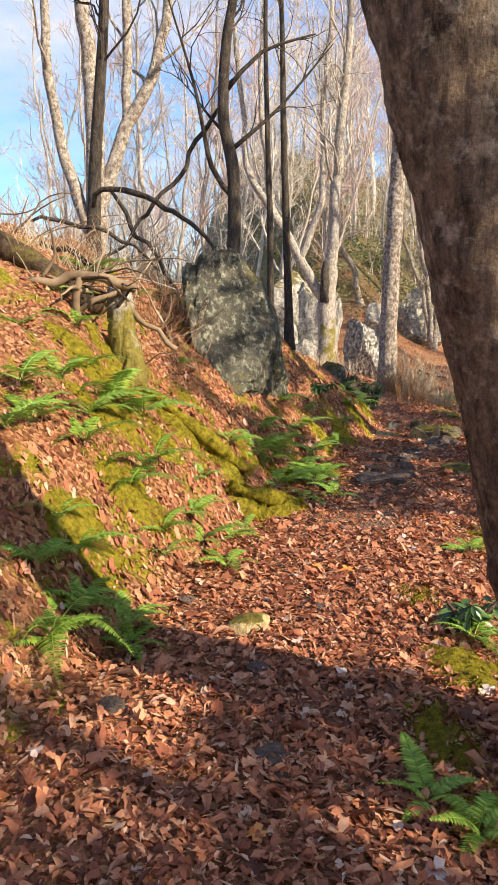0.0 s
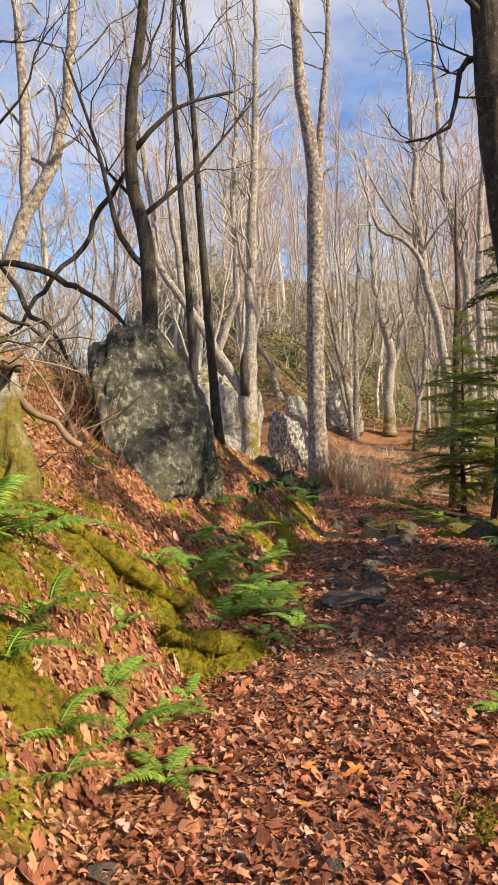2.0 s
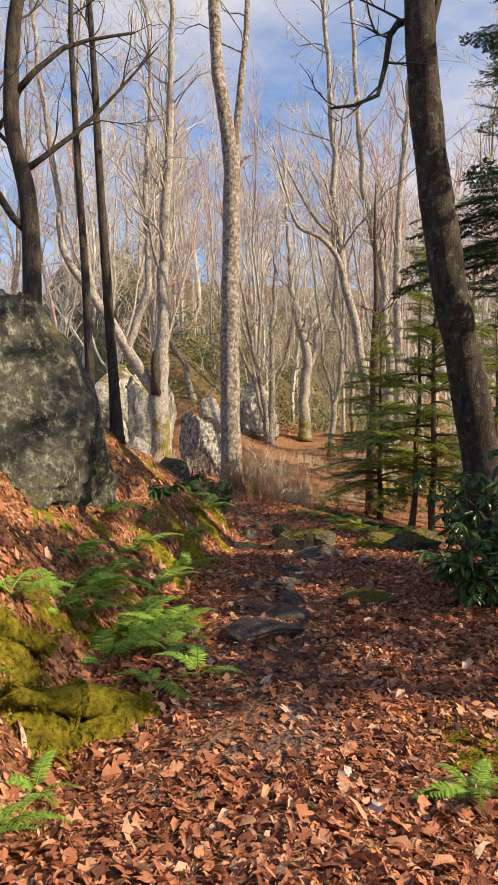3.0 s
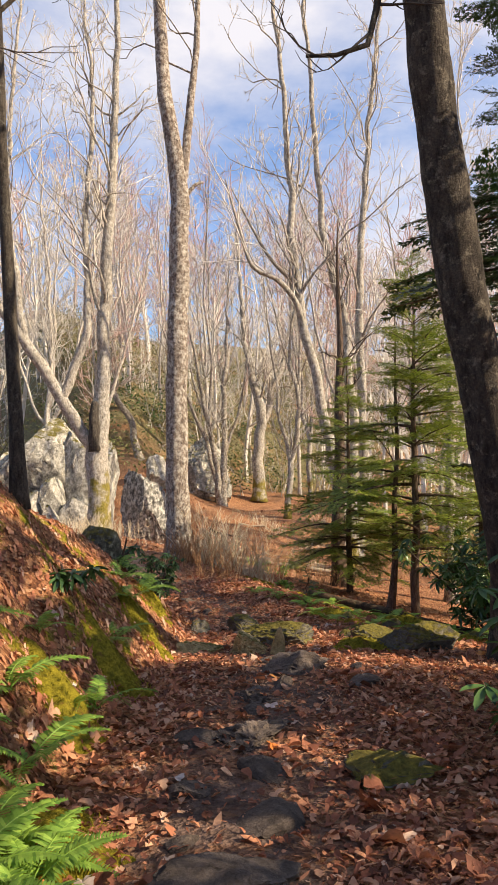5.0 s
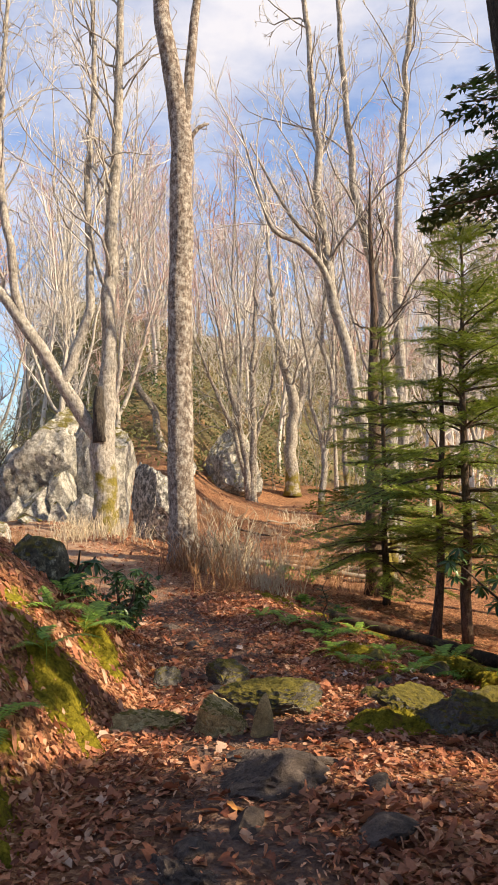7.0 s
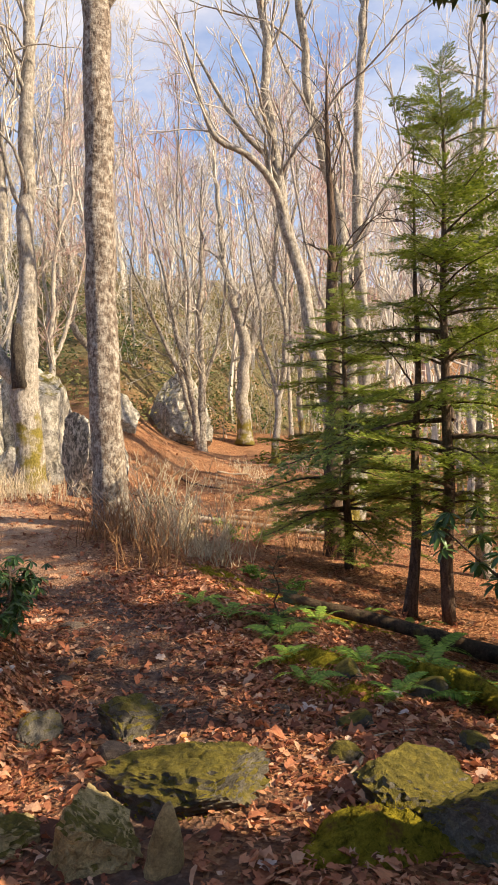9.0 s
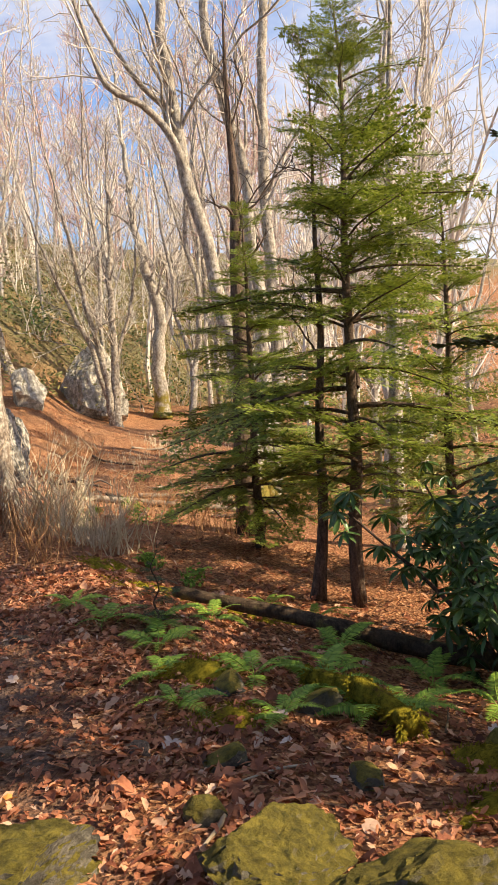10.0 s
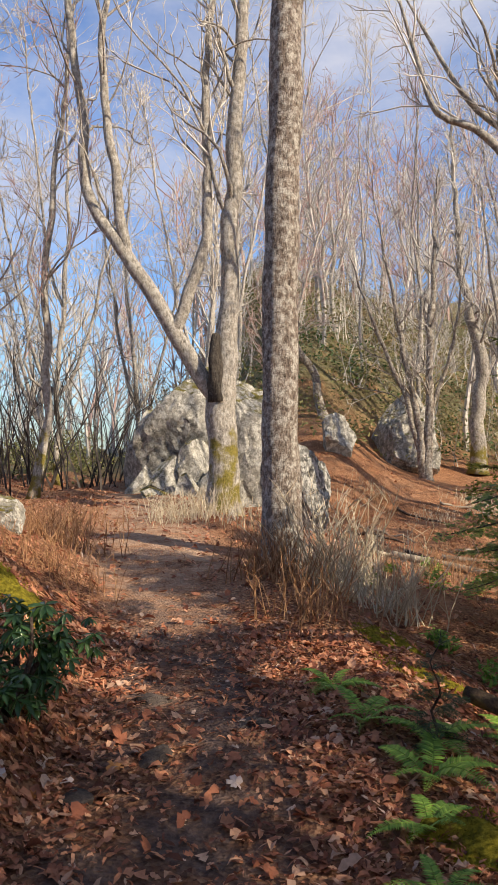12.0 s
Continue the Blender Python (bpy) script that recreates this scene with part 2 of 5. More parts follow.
scrub_leaf = leaf_matter("scrub_leaf", (0.17, 0.13, 0.07), (0.40, 0.32, 0.18), 0.7, 0.3)
far_green = leaf_matter("far_evergreen", (0.11, 0.125, 0.04), (0.34, 0.32, 0.12), 0.7, 0.3)


# ---- geometry helpers ----
class Buf:
    """Gathers vertices and faces of one mesh."""

    def __init__(self):
        self.v, self.f = [], []

    def tube(self, pts, rad, sides=6, lump=0.0, seed=0.0, close=True):
        pts = [Vector(p) for p in pts]
        base = len(self.v)
        ref = Vector((1, 0, 0)) if abs((pts[-1] - pts[0]).normalized().x) < 0.8 else Vector((0, 1, 0))
        n = len(pts)
        for i, p in enumerate(pts):
            t = (pts[min(i + 1, n - 1)] - pts[max(i - 1, 0)]).normalized()
            a = t.cross(ref).normalized()
            b = t.cross(a)
            for k in range(sides):
                w = 2 * math.pi * k / sides
                o = a * math.cos(w) + b * math.sin(w)
                r = rad[i]
                if lump:
                    q = p + o * r
                    r *= 1 + lump * noise.noise(Vector((q.x * 6 + seed, q.y * 6, q.z * 1.6))) + 0.5 * lump * noise.noise(Vector((q.x * 19, q.y * 19 + seed, q.z * 5))) + (0.45 * lump * noise.noise(Vector((q.x * 40, q.y * 40, q.z * 12 + seed))) if sides > 20 else 0)
                self.v.append(tuple(p + o * r))
        for i in range(n - 1):
            for k in range(sides):
                a0, a1 = base + i * sides + k, base + i * sides + (k + 1) % sides
                self.f.append((a0, a1, a1 + sides, a0 + sides))
        if close:
            self.f.append(tuple(base + (n - 1) * sides + k for k in range(sides)))
            self.f.append(tuple(base + k for k in reversed(range(sides))))
        return self

    def face(self, *pts):
        base = len(self.v)
        self.v.extend(tuple(p) for p in pts)
        self.f.append(tuple(range(base, base + len(pts))))

    def patch(self, pts, faces):
        base = len(self.v)
        self.v.extend(tuple(p) for p in pts)
        self.f.extend(tuple(base + i for i in f) for f in faces)


def mesh_of(buf, material, smooth=True, name="mesh"):
    me = bpy.data.meshes.new(name)
    me.from_pydata(buf.v, [], buf.f)
    me.materials.append(material)
    if smooth:
        me.polygons.foreach_set("use_smooth", [True] * len(me.polygons))
    me.update()
    return me


def part(name, buf, material, parent=None, label="", smooth=True):
    me = buf if isinstance(buf, bpy.types.Mesh) else mesh_of(buf, material, smooth, name)
    ob = new(name, me)
    if parent is not None:
        ob.parent = parent
    if label:
        tagged(ob, label)
    return ob


def thing(name, at, label, category, group="", kind="", turn=0.0, scale=1.0):
    ob = new(name)
    ob.empty_display_size = 0.1
    ob.matrix_basis = pose(*at, 0, 0, turn) @ Matrix.Scale(scale, 4)
    return tagged(ob, label, category, group, kind)


def smoothstep(a, b, v):
    t = np.clip((v - a) / (b - a), 0, 1)
    return t * t * (3 - 2 * t)


# ---- the lie of the land ----
TRAIL_Y = (-12, 0, 3.3, 6.4, 8.5, 10, 12, 14, 17, 20, 23, 30, 60)
TRAIL_X = (-0.8, 0.15, 0.45, 1.2, 2.1, 2.65, 2.95, 2.7, 2.0, 1.4, 0.95, -0.8, -11)
TRAIL_Z = (0.1, 0.0, 0.0, 0.0, -0.05, -0.17, -0.27, -0.22, -0.08, 0.0, 0.0, 0.1, 0.5)


def trail_x(y):
    return sum(np.interp(y + d, TRAIL_Y, TRAIL_X) for d in (-0.8, -0.4, 0, 0.4, 0.8)) / 5


def height(x, y):
    """The smooth height of the ground, without its small bumps."""
    x, y = np.asarray(x, float), np.asarray(y, float)
    xc = trail_x(y)
    z = np.interp(y, TRAIL_Y, TRAIL_Z)
    left = np.maximum(xc - np.interp(y, (2.0, 3.3, 5, 6, 9, 11.5), (1.25, 1.0, 0.80, 0.85, 0.98, 0.54)) - x, 0)
    crest = np.interp(y, (-40, 0, 3, 9, 12, 14, 16, 18.5), (2.0, 2.4, 2.6, 2.6, 2.2, 1.9, 1.5, 0.0))
    z = z + crest * (1 - np.exp(-((left / 2.0) ** 1.2))) + 0.04 * np.minimum(left, 12) * smoothstep(16, 9, y)
    right = np.maximum(x - xc - 1.2, 0)
    fall = smoothstep(9, 12.5, y) * smoothstep(31, 23, y)
    z = z - 1.4 * (1 - np.exp(-right / 4)) * fall - 0.05 * np.minimum(right, 20) * smoothstep(9, 4, y)
    start = 26 + 1.2 * np.clip(x - 5, 0, 12)
    run = np.maximum(y - start, 0)
    hill = 40 * (1 - np.exp(-0.43 * run / 40)) * smoothstep(-1.5, 6, x + 0.08 * (y - 26))
    z = z + 0.75 * np.exp(-(((x - 4.8) / 2.2) ** 2 + ((y - 30.5) / 3.0) ** 2))
    return z + hill * (0.15 + 0.85 * smoothstep(0, 14, run))


def ground_z(x, y):
    return float(height(x, y))


def bumps(x, y):
    d = 0.05 * noise.noise(Vector((x * 0.9, y * 0.9, 0))) + 0.025 * noise.noise(Vector((x * 2.6, y * 2.6, 3))) + 0.012 * noise.noise(Vector((x * 8, y * 8, 7)))
    bank = min(max(float(trail_x(y)) - x - 0.9, 0.0), 1.0) * (1.0 if y < 16 else 0.0)
    d += bank * (0.22 * noise.noise(Vector((x * 1.7, y * 1.7, 21))) + 0.07 * noise.noise(Vector((x * 4.5, y * 4.5, 23))))
    far = max(0.0, math.hypot(x - 2, y - 8) - 9)
    return d + min(far * 0.025, 0.9) * noise.noise(Vector((x * 0.2, y * 0.2, 9))) + min(far * 0.02, 0.22) * noise.noise(Vector((x * 0.7, y * 0.7, 5)))


def spread(lo, hi, step, out, growth):
    core = list(np.arange(lo, hi + step / 2, step))
    a, s = [core[0]], step
    while a[-1] > out[0]:
        s *= growth
        a.append(a[-1] - s)
    b, s = [core[-1]], step
    while b[-1] < out[1]:
        s *= growth
        b.append(b[-1] + s)
    return np.array(a[:0:-1] + core + b[1:])


GX = spread(-3.8, 7.2, 0.115, (-900, 900), 1.09)
GY = spread(0.8, 17.2, 0.115, (-900, 1200), 1.06)
mx, my = np.meshgrid(GX, GY)
mz = height(mx, my)
mz += np.array([bumps(a, b) for a, b in zip(mx.ravel(), my.ravel())]).reshape(mx.shape)
nx, ny = len(GX), len(GY)
idx = np.arange(nx * ny).reshape(ny, nx)
quads = np.stack([idx[:-1, :-1], idx[:-1, 1:], idx[1:, 1:], idx[1:, :-1]], -1).reshape(-1, 4)
gme = bpy.data.meshes.new("ground")
gme.from_pydata(np.stack([mx.ravel(), my.ravel(), mz.ravel()], 1).tolist(), [], quads.tolist())
gme.polygons.foreach_set("use_smooth", [True] * len(gme.polygons))
gme.materials.append(ground_mat)
off = np.abs(mx - trail_x(my))
lft = trail_x(my) - mx
layers = {
    "trail": smoothstep(0.7, 0.3, off / (1 + 0.5 * smoothstep(14, 18, my))) * smoothstep(1.5, 5.5, my) * smoothstep(34, 26, my),
    "moss": smoothstep(0.6, 1.1, lft) * smoothstep(16, 12, my) * 0.95 + smoothstep(0.8, 1.4, -lft) * smoothstep(4.6, -1.0, -lft) * smoothstep(20, 14, my) * 0.9,
    "worn": smoothstep(13.5, 17, my),
    "scrub": smoothstep(31, 38, my - 0.7 * np.maximum(mx - 5, 0)),
    "dry": smoothstep(15.5, 18, my - 0.5 * np.maximum(mx - 4, 0)) * (1 - 0.6 * smoothstep(30, 38, my)),
}
for key, values in layers.items():
    gme.attributes.new(key, "FLOAT", "POINT").data.foreach_set("value", np.clip(values, 0, 1).ravel().astype(np.float32))
tagged(new("ground", gme), "forest floor of brown fallen leaves, bare earth and moss", "ground", kind="structure")


def on_ground(x, y):
    """The height of the finished sheet of ground."""
    i = min(max(int(np.searchsorted(GX, x)) - 1, 0), nx - 2)
    j = min(max(int(np.searchsorted(GY, y)) - 1, 0), ny - 2)
    u, v = (x - GX[i]) / (GX[i + 1] - GX[i]), (y - GY[j]) / (GY[j + 1] - GY[j])
    return float((mz[j, i] * (1 - u) + mz[j, i + 1] * u) * (1 - v) + (mz[j + 1, i] * (1 - u) + mz[j + 1, i + 1] * u) * v)


# ---- kinds of things ----
def rock_buf(size, seed, cuts=9, sub=4, rough=0.06, tilt=0.0, keep=0.72, taper=0.0, lean=0.0):
    """An angular boulder: a ball cut by planes and roughened. Its base is at z = 0."""
    rng = random.Random(seed)
    bm = bmesh.new()
    bmesh.ops.create_icosphere(bm, subdivisions=sub, radius=1.0)
    planes = []
    for _ in range(cuts):
        n = Vector((rng.gauss(0, 1), rng.gauss(0, 1), rng.gauss(0, 0.8))).normalized()
        planes.append((n, rng.uniform(keep, 0.95)))
    turn = Matrix.Rotation(radians(tilt), 3, "Y")
    for v in bm.verts:
        p = v.co.copy()
        for n, d in planes:
            over = p.dot(n) - d
            if over > 0:
                p -= n * over * 0.98
        q = p * 2.2 + Vector((seed * 3.1, seed, 0))
        p *= 1 + rough * noise.noise(q) + rough * noise.noise(q * 3) + rough * 0.7 * noise.noise(q * 8) - rough * 1.2 * max(0.0, 0.12 - abs(noise.noise(q * 1.7))) / 0.12
        thin_top = (1 - taper * (p.z + 1) / 2) / (max(0.5, math.sqrt(max(0.0, 1 - p.z * p.z))) if p.z < 0 else 1)
        v.co = turn @ Vector((p.x * size[0] * thin_top + lean * p.z * size[2], p.y * size[1] * thin_top, p.z * size[2]))
    b = Buf()
    low = min(v.co.z for v in bm.verts)
    b.v = [(v.co.x, v.co.y, v.co.z - low) for v in bm.verts]
    b.f = [tuple(v.index for v in f.verts) for f in bm.faces]
    bm.free()
    return b


def rock(name, x, y, size, seed, material, label, sink=0.25, turn=0.0, group="", **kw):
    """A stone, sunk into the ground by a share of its height."""
    b = rock_buf(size, seed, **kw)
    tall = max(v[2] for v in b.v)
    me = mesh_of(b, material, True, name)
    me.set_sharp_from_angle(angle=radians(24))
    ob = part(name, me, material)
    ob.matrix_basis = pose(x, y, on_ground(x, y) - tall * sink, 0, 0, turn)
    return tagged(ob, label, "rock", group)


def bent(rng, start, way, length, n, wander, lift=0.0):
    pts, p, d = [Vector(start)], Vector(start), Vector(way).normalized()
    for _ in range(n):
        d = (d + Vector((rng.gauss(0, wander), rng.gauss(0, wander), rng.gauss(0, wander) + lift))).normalized()
        p = p + d * (length / n)
        pts.append(p.copy())
    return pts


def side_way(rng, d, angle):
    a = d.orthogonal().normalized()
    a.rotate(Matrix.Rotation(rng.uniform(0, 2 * math.pi), 3, d))
    return (d * math.cos(angle) + a * math.sin(angle)).normalized()


def sprout(rng, buf, pts, r, level, dense, fine):
    """Side shoots along a branch, and their shoots in turn, down to twigs."""
    if level == 0:
        return
    length = sum((b - a).length for a, b in zip(pts, pts[1:]))
    count = max(2, int(dense * (2 + length * 1.6)))
    for _ in range(count):
        s = rng.uniform(0.22, 1.0) * (len(pts) - 1)
        i = min(int(s), len(pts) - 2)
        p = pts[i].lerp(pts[i + 1], s - i)
        d = side_way(rng, (pts[i + 1] - pts[i]).normalized(), rng.uniform(0.4, 0.95))
        d.z += 0.25
        l = length * rng.uniform(0.28, 0.55) * (1.15 - 0.5 * s / len(pts))
        rr = max(r * (0.55 - 0.25 * s / len(pts)), fine)
        kid = bent(rng, p, d, l, 4 if level > 1 else 3, 0.24, 0.04)
        buf.tube(kid, [rr + (fine * 0.45 - rr) * k / (len(kid) - 1) for k in range(len(kid))], 4 if level > 1 else 3, close=False)
        sprout(rng, buf, kid, rr, level - 1, dense, fine)


def resample(pts, step):
    """A smooth line through the control points."""
    pts = [Vector(p) for p in pts]
    out = []
    for i in range(len(pts) - 1):
        p0, p1, p2, p3 = pts[max(i - 1, 0)], pts[i], pts[i + 1], pts[min(i + 2, len(pts) - 1)]
        n = max(2, int((p2 - p1).length / step))
        for k in range(n):
            t = k / n
            out.append(0.5 * ((2 * p1) + (p2 - p0) * t + (2 * p0 - 5 * p1 + 4 * p2 - p3) * t * t + (3 * p1 - p0 - 3 * p2 + p3) * t ** 3))
    out.append(pts[-1])
    return out


def bare_tree(x, y, stems, label, seed, bark_m, twig_m, limbs=10, low=0.3, reach=2.2, level=2, dense=1.25, fine=0.005, step=0.25, sides=12,
              lump=0.10, group="bare trees", flare=0.5, given=(), name="bare_tree", crook=0.0):
    """A leafless tree. stems: lists of (x, y, z, radius) from its foot; the first is the trunk, the others grow out of it."""
    rng = random.Random(seed)
    base = thing(name, (x, y, on_ground(x, y) - 0.06), label, "tree", group)
    twigs = Buf()
    for k, stem in enumerate(stems):
        pts = resample([s[:3] for s in stem], step)
        if crook:
            pts = [p + Vector((noise.noise(Vector((p.z * 0.9, seed, k))) + 0.5 * noise.noise(Vector((p.z * 2.3, seed, k + 9))), noise.noise(Vector((p.z * 0.9, seed + 5, k))), 0)) * crook * min(1.0, q / 4) for q, p in enumerate(pts)]
        arc = [0.0]
        for a, b in zip(pts, pts[1:]):
            arc.append(arc[-1] + (b - a).length)
        knots = [0.0]
        for a, b in zip(stem, stem[1:]):
            knots.append(knots[-1] + (Vector(b[:3]) - Vector(a[:3])).length)
        rad = [float(np.interp(s / arc[-1], [q / knots[-1] for q in knots], [q[3] for q in stem])) for s in arc]
        if k == 0:
            rad = [r * (1 + flare * math.exp(-s / 0.22)) for r, s in zip(rad, arc)]
        part("trunk" if k == 0 else "stem", Buf().tube(pts, rad, sides, lump, seed), bark_m, base)
        share = int(limbs * 1.3) if k == 0 else max(4, int(limbs * 0.9))
        for _ in range(share):
            s = rng.uniform(low if k == 0 else 0.25, 0.97) * (len(pts) - 1)
            i = min(int(s), len(pts) - 2)
            d = side_way(rng, (pts[i + 1] - pts[i]).normalized(), rng.uniform(0.55, 1.1))
            d.z += 0.3
            l = reach * rng.uniform(0.5, 1.2) * (1.25 - 0.7 * s / len(pts))
            r = min(max(rad[i] * rng.uniform(0.22, 0.42), fine * 1.4), 0.06)
            line = bent(rng, pts[i], d, l, 7, 0.25, 0.06)
            b = Buf().tube(line, [r + (fine - r) * q / 7 for q in range(8)], 5, close=False)
            part("branch", b, bark_m, base)
            sprout(rng, twigs, line, r, level, dense, fine)
        sprout(rng, twigs, pts[len(pts) * 2 // 3:], rad[-1] * 2, level, dense, fine)
    for line in given:
        pts = resample([g[:3] for g in line], 0.2)
        rad = list(np.linspace(line[0][3], line[-1][3], len(pts)))
        part("branch", Buf().tube(pts, rad, 7, 0.08, seed), bark_m, base)
        sprout(rng, twigs, pts, rad[len(rad) // 2], level, dense, fine)
    tagged(part("crown", twigs, twig_m, base), kind="stuff")
    return base


def straight(h, r, lean=(0, 0), wob=0.12, seed=0, n=6, top=0.06):
    """A trunk that rises h metres, with a slight wander."""
    rng = random.Random(seed)
    out = []
    for i in range(n + 1):
        t = i / n
        out.append((lean[0] * t + (rng.uniform(-wob, wob) if i else 0), lean[1] * t + (rng.uniform(-wob, wob) if i else 0), h * t, r * (1 - t) + r * top * t))
    return out


def spray_buf(length, seed, lush=1.0, broad=1.0):
    """One flat conifer bough along +x, with drooping side shoots and needles."""
    rng = random.Random(seed)
    wood, green = Buf(), Buf()
    main = [Vector((length * t, 0.04 * length * math.sin(t * 3 + seed), -0.08 * length * t * t + 0.03 * math.sin(5 * t))) for t in np.linspace(0, 1, 7)]
    wood.tube(main, list(np.linspace(0.011 * length + 0.004, 0.002, 7)), 4, close=False)

    def needles(a, b, size):
        d = b - a
        n = max(4, int(d.length / 0.034 * lush))
        side = d.cross(Vector((0, 0, 1))).normalized()
        for i in range(n):
            p = a + d * (i + rng.random()) / n
            for s in (-1, 1):
                l = size * rng.uniform(0.7, 1.2)
                tip = p + side * s * l + d.normalized() * l * 0.6 + Vector((0, 0, rng.uniform(-0.4, 0.35) * l))
                w = d.normalized() * 0.009 * broad
                green.face(p - w, p + w, tip)

    count = int(7 + 10 * length)
    for i in range(count):
        t = 0.14 + 0.84 * i / count
        s = t * 6
        k = min(int(s), 5)
        p = main[k].lerp(main[k + 1], s - k)
        for side in (-1, 1):
            l = length * (0.44 * (1 - t) + 0.09) * rng.uniform(0.65, 1.15)
            d = Vector((0.75, side * 1.0, rng.uniform(-0.35, 0.05))).normalized()
            q = p + d * l
            needles(p, q, 0.030)
            for _ in range(int(l / 0.085)):
                u = rng.uniform(0.15, 0.95)
                a = p.lerp(q, u)
                e = a + Vector((0.9, side * rng.choice((-0.1, 0.9)), rng.uniform(-0.5, 0.1))).normalized() * l * 0.38 * (1.1 - u * 0.5)
                needles(a, e, 0.027)
    needles(main[3], main[6], 0.02)
    return wood, green


BOUGHS = {}


def conifer(x, y, tall, radius, seed, label, green_m, bare=0.25, spread_m=1.1, whorls=22, gap=(), lean=(0, 0), group="conifers", arms=(), fullness=(1.35, 1.05)):
    """A young hemlock or spruce: a straight trunk with layered boughs; gap: stretches of height with few boughs."""
    rng = random.Random(seed)
    base = thing("conifer_tree", (x, y, on_ground(x, y) - 0.05), label, "conifer", group)
    trunk = straight(tall, radius, lean, 0.03, seed, 8, 0.1)
    pts = resample([t[:3] for t in trunk], 0.3)
    part("trunk", Buf().tube(pts, list(np.linspace(radius, radius * 0.1, len(pts))), 9, 0.12, seed), bark_brown, base)
    for key in range(5):
        if (key, green_m.name, fullness) not in BOUGHS:
            wood, green = spray_buf(1.0, 40 + key, *fullness)
            BOUGHS[key, green_m.name, fullness] = (mesh_of(wood, bark_brown, True, "bough"), mesh_of(green, green_m, False, "needles"))
    for w in range(whorls):
        t = bare + (1 - bare) * (w + rng.random() * 1.4) / (whorls + 0.4)
        if t > 0.985:
            continue
        i = t * (len(pts) - 1)
        p = pts[int(i)].lerp(pts[min(int(i) + 1, len(pts) - 1)], i - int(i))
        many = 2 if any(a < t < b for a, b in gap) else 4
        for k in range(many):
            l = spread_m * (1.06 - t) ** 0.75 * rng.uniform(0.45, 1.22) * (0.72 if t < bare + 0.08 else 1)
            key = rng.randrange(5)
            az = 360 * k / many + rng.uniform(-45, 45) + w * 63
            m = pose(p.x, p.y, p.z + rng.uniform(-0.12, 0.12) * min(1.0, tall / 3), rng.uniform(-22, 22), 8 - 36 * t + rng.uniform(-17, 17), az) @ Matrix.Scale(l, 4)
            wood = part("bough", BOUGHS[key, green_m.name, fullness][0], None, base)
            wood.matrix_basis = m
            part("foliage", BOUGHS[key, green_m.name, fullness][1], None, wood)
    for high, az, l in arms:
        key = rng.randrange(5)
        p = min(pts, key=lambda q: abs(q.z - high))
        wood = part("bough", BOUGHS[key, green_m.name, fullness][0], None, base)
        wood.matrix_basis = pose(p.x, p.y, high, rng.uniform(-8, 8), 7, az) @ Matrix.Scale(l, 4)
        part("foliage", BOUGHS[key, green_m.name, fullness][1], None, wood)
    return base


FRONDS = []
for key in range(4):
    rng = random.Random(70 + key)
    b = Buf()
    line = [Vector((t, 0.05 * math.sin(2.2 * t + key), 0.62 * t - 0.62 * t * t * (1.0 + 0.12 * key))) for t in np.linspace(0, 1, 12)]
    b.tube(line, list(np.linspace(0.012, 0.003, 12)), 3, close=False)
    for i in range(30):
        t = 0.14 + 0.85 * i / 30
        s = t * 11
        p = line[int(s)].lerp(line[min(int(s) + 1, 11)], s - int(s))
        l = 0.20 * math.sin(math.pi * (0.16 + 0.82 * t) ** 0.8) * rng.uniform(0.85, 1.1) + 0.012
        for side in (-1, 1):
            d = Vector((0.35, side, -0.12 + rng.uniform(-0.15, 0.1))).normalized() * l
            w = Vector((0.021, 0, 0))
            mid = p + d * 0.5 + Vector((0, 0, 0.012))
            b.patch([p - w * 0.4, p + w * 0.6, mid + w, p + d, mid - w * 0.7], [(0, 1, 2, 4), (4, 2, 3)])
    FRONDS.append(mesh_of(b, fern_green, False, "frond"))


def fern(x, y, size, seed, count=6, label="evergreen fern with arching fronds among fallen leaves", flat=0.0, toward=None, name="fern"):
    rng = random.Random(seed)
    base = thing(name, (x, y, on_ground(x, y) + 0.01), label, "fern", "ferns")
    for k in range(count):
        az = 360 * k / count + rng.uniform(-25, 25) if toward is None else toward + rng.uniform(-50, 50)
        f = part("frond", FRONDS[rng.randrange(4)], None, base)
        f.matrix_basis = pose(0, 0, 0, rng.uniform(-15, 15), flat - 14 + rng.uniform(-14, 14), az) @ Matrix.Scale(1.12 * size * rng.uniform(0.7, 1.15), 4)
    return base


WHORLS = []
for key in range(4):
    rng = random.Random(90 + key)
    b = Buf()
    for k in range(8):
        az, dip = 2 * math.pi * k / 8 + rng.uniform(-0.3, 0.3), rng.uniform(-0.75, 0.15)
        d = Vector((math.cos(az), math.sin(az), dip)).normalized()
        s = d.cross(Vector((0, 0, 1))).normalized()
        up = s.cross(d)
        l, w = rng.uniform(0.75, 1.1), rng.uniform(0.13, 0.17)
        rows = []
        for t, q in ((0.05, 0.12), (0.3, 0.8), (0.6, 1.0), (0.85, 0.6)):
            c = d * l * t - up * 0.22 * t * t * l
            rows += [c - s * w * q + up * 0.05, c - up * 0.02, c + s * w * q + up * 0.05]
        tip = d * l - up * 0.24 * l
        faces = []
        for r in range(3):
            o = 3 * r
            faces += [(o, o + 1, o + 4, o + 3), (o + 1, o + 2, o + 5, o + 4)]
        b.patch(rows + [tip], faces + [(9, 10, 12), (10, 11, 12)])
    WHORLS.append(mesh_of(b, laurel_green, True, "leaf_whorl"))


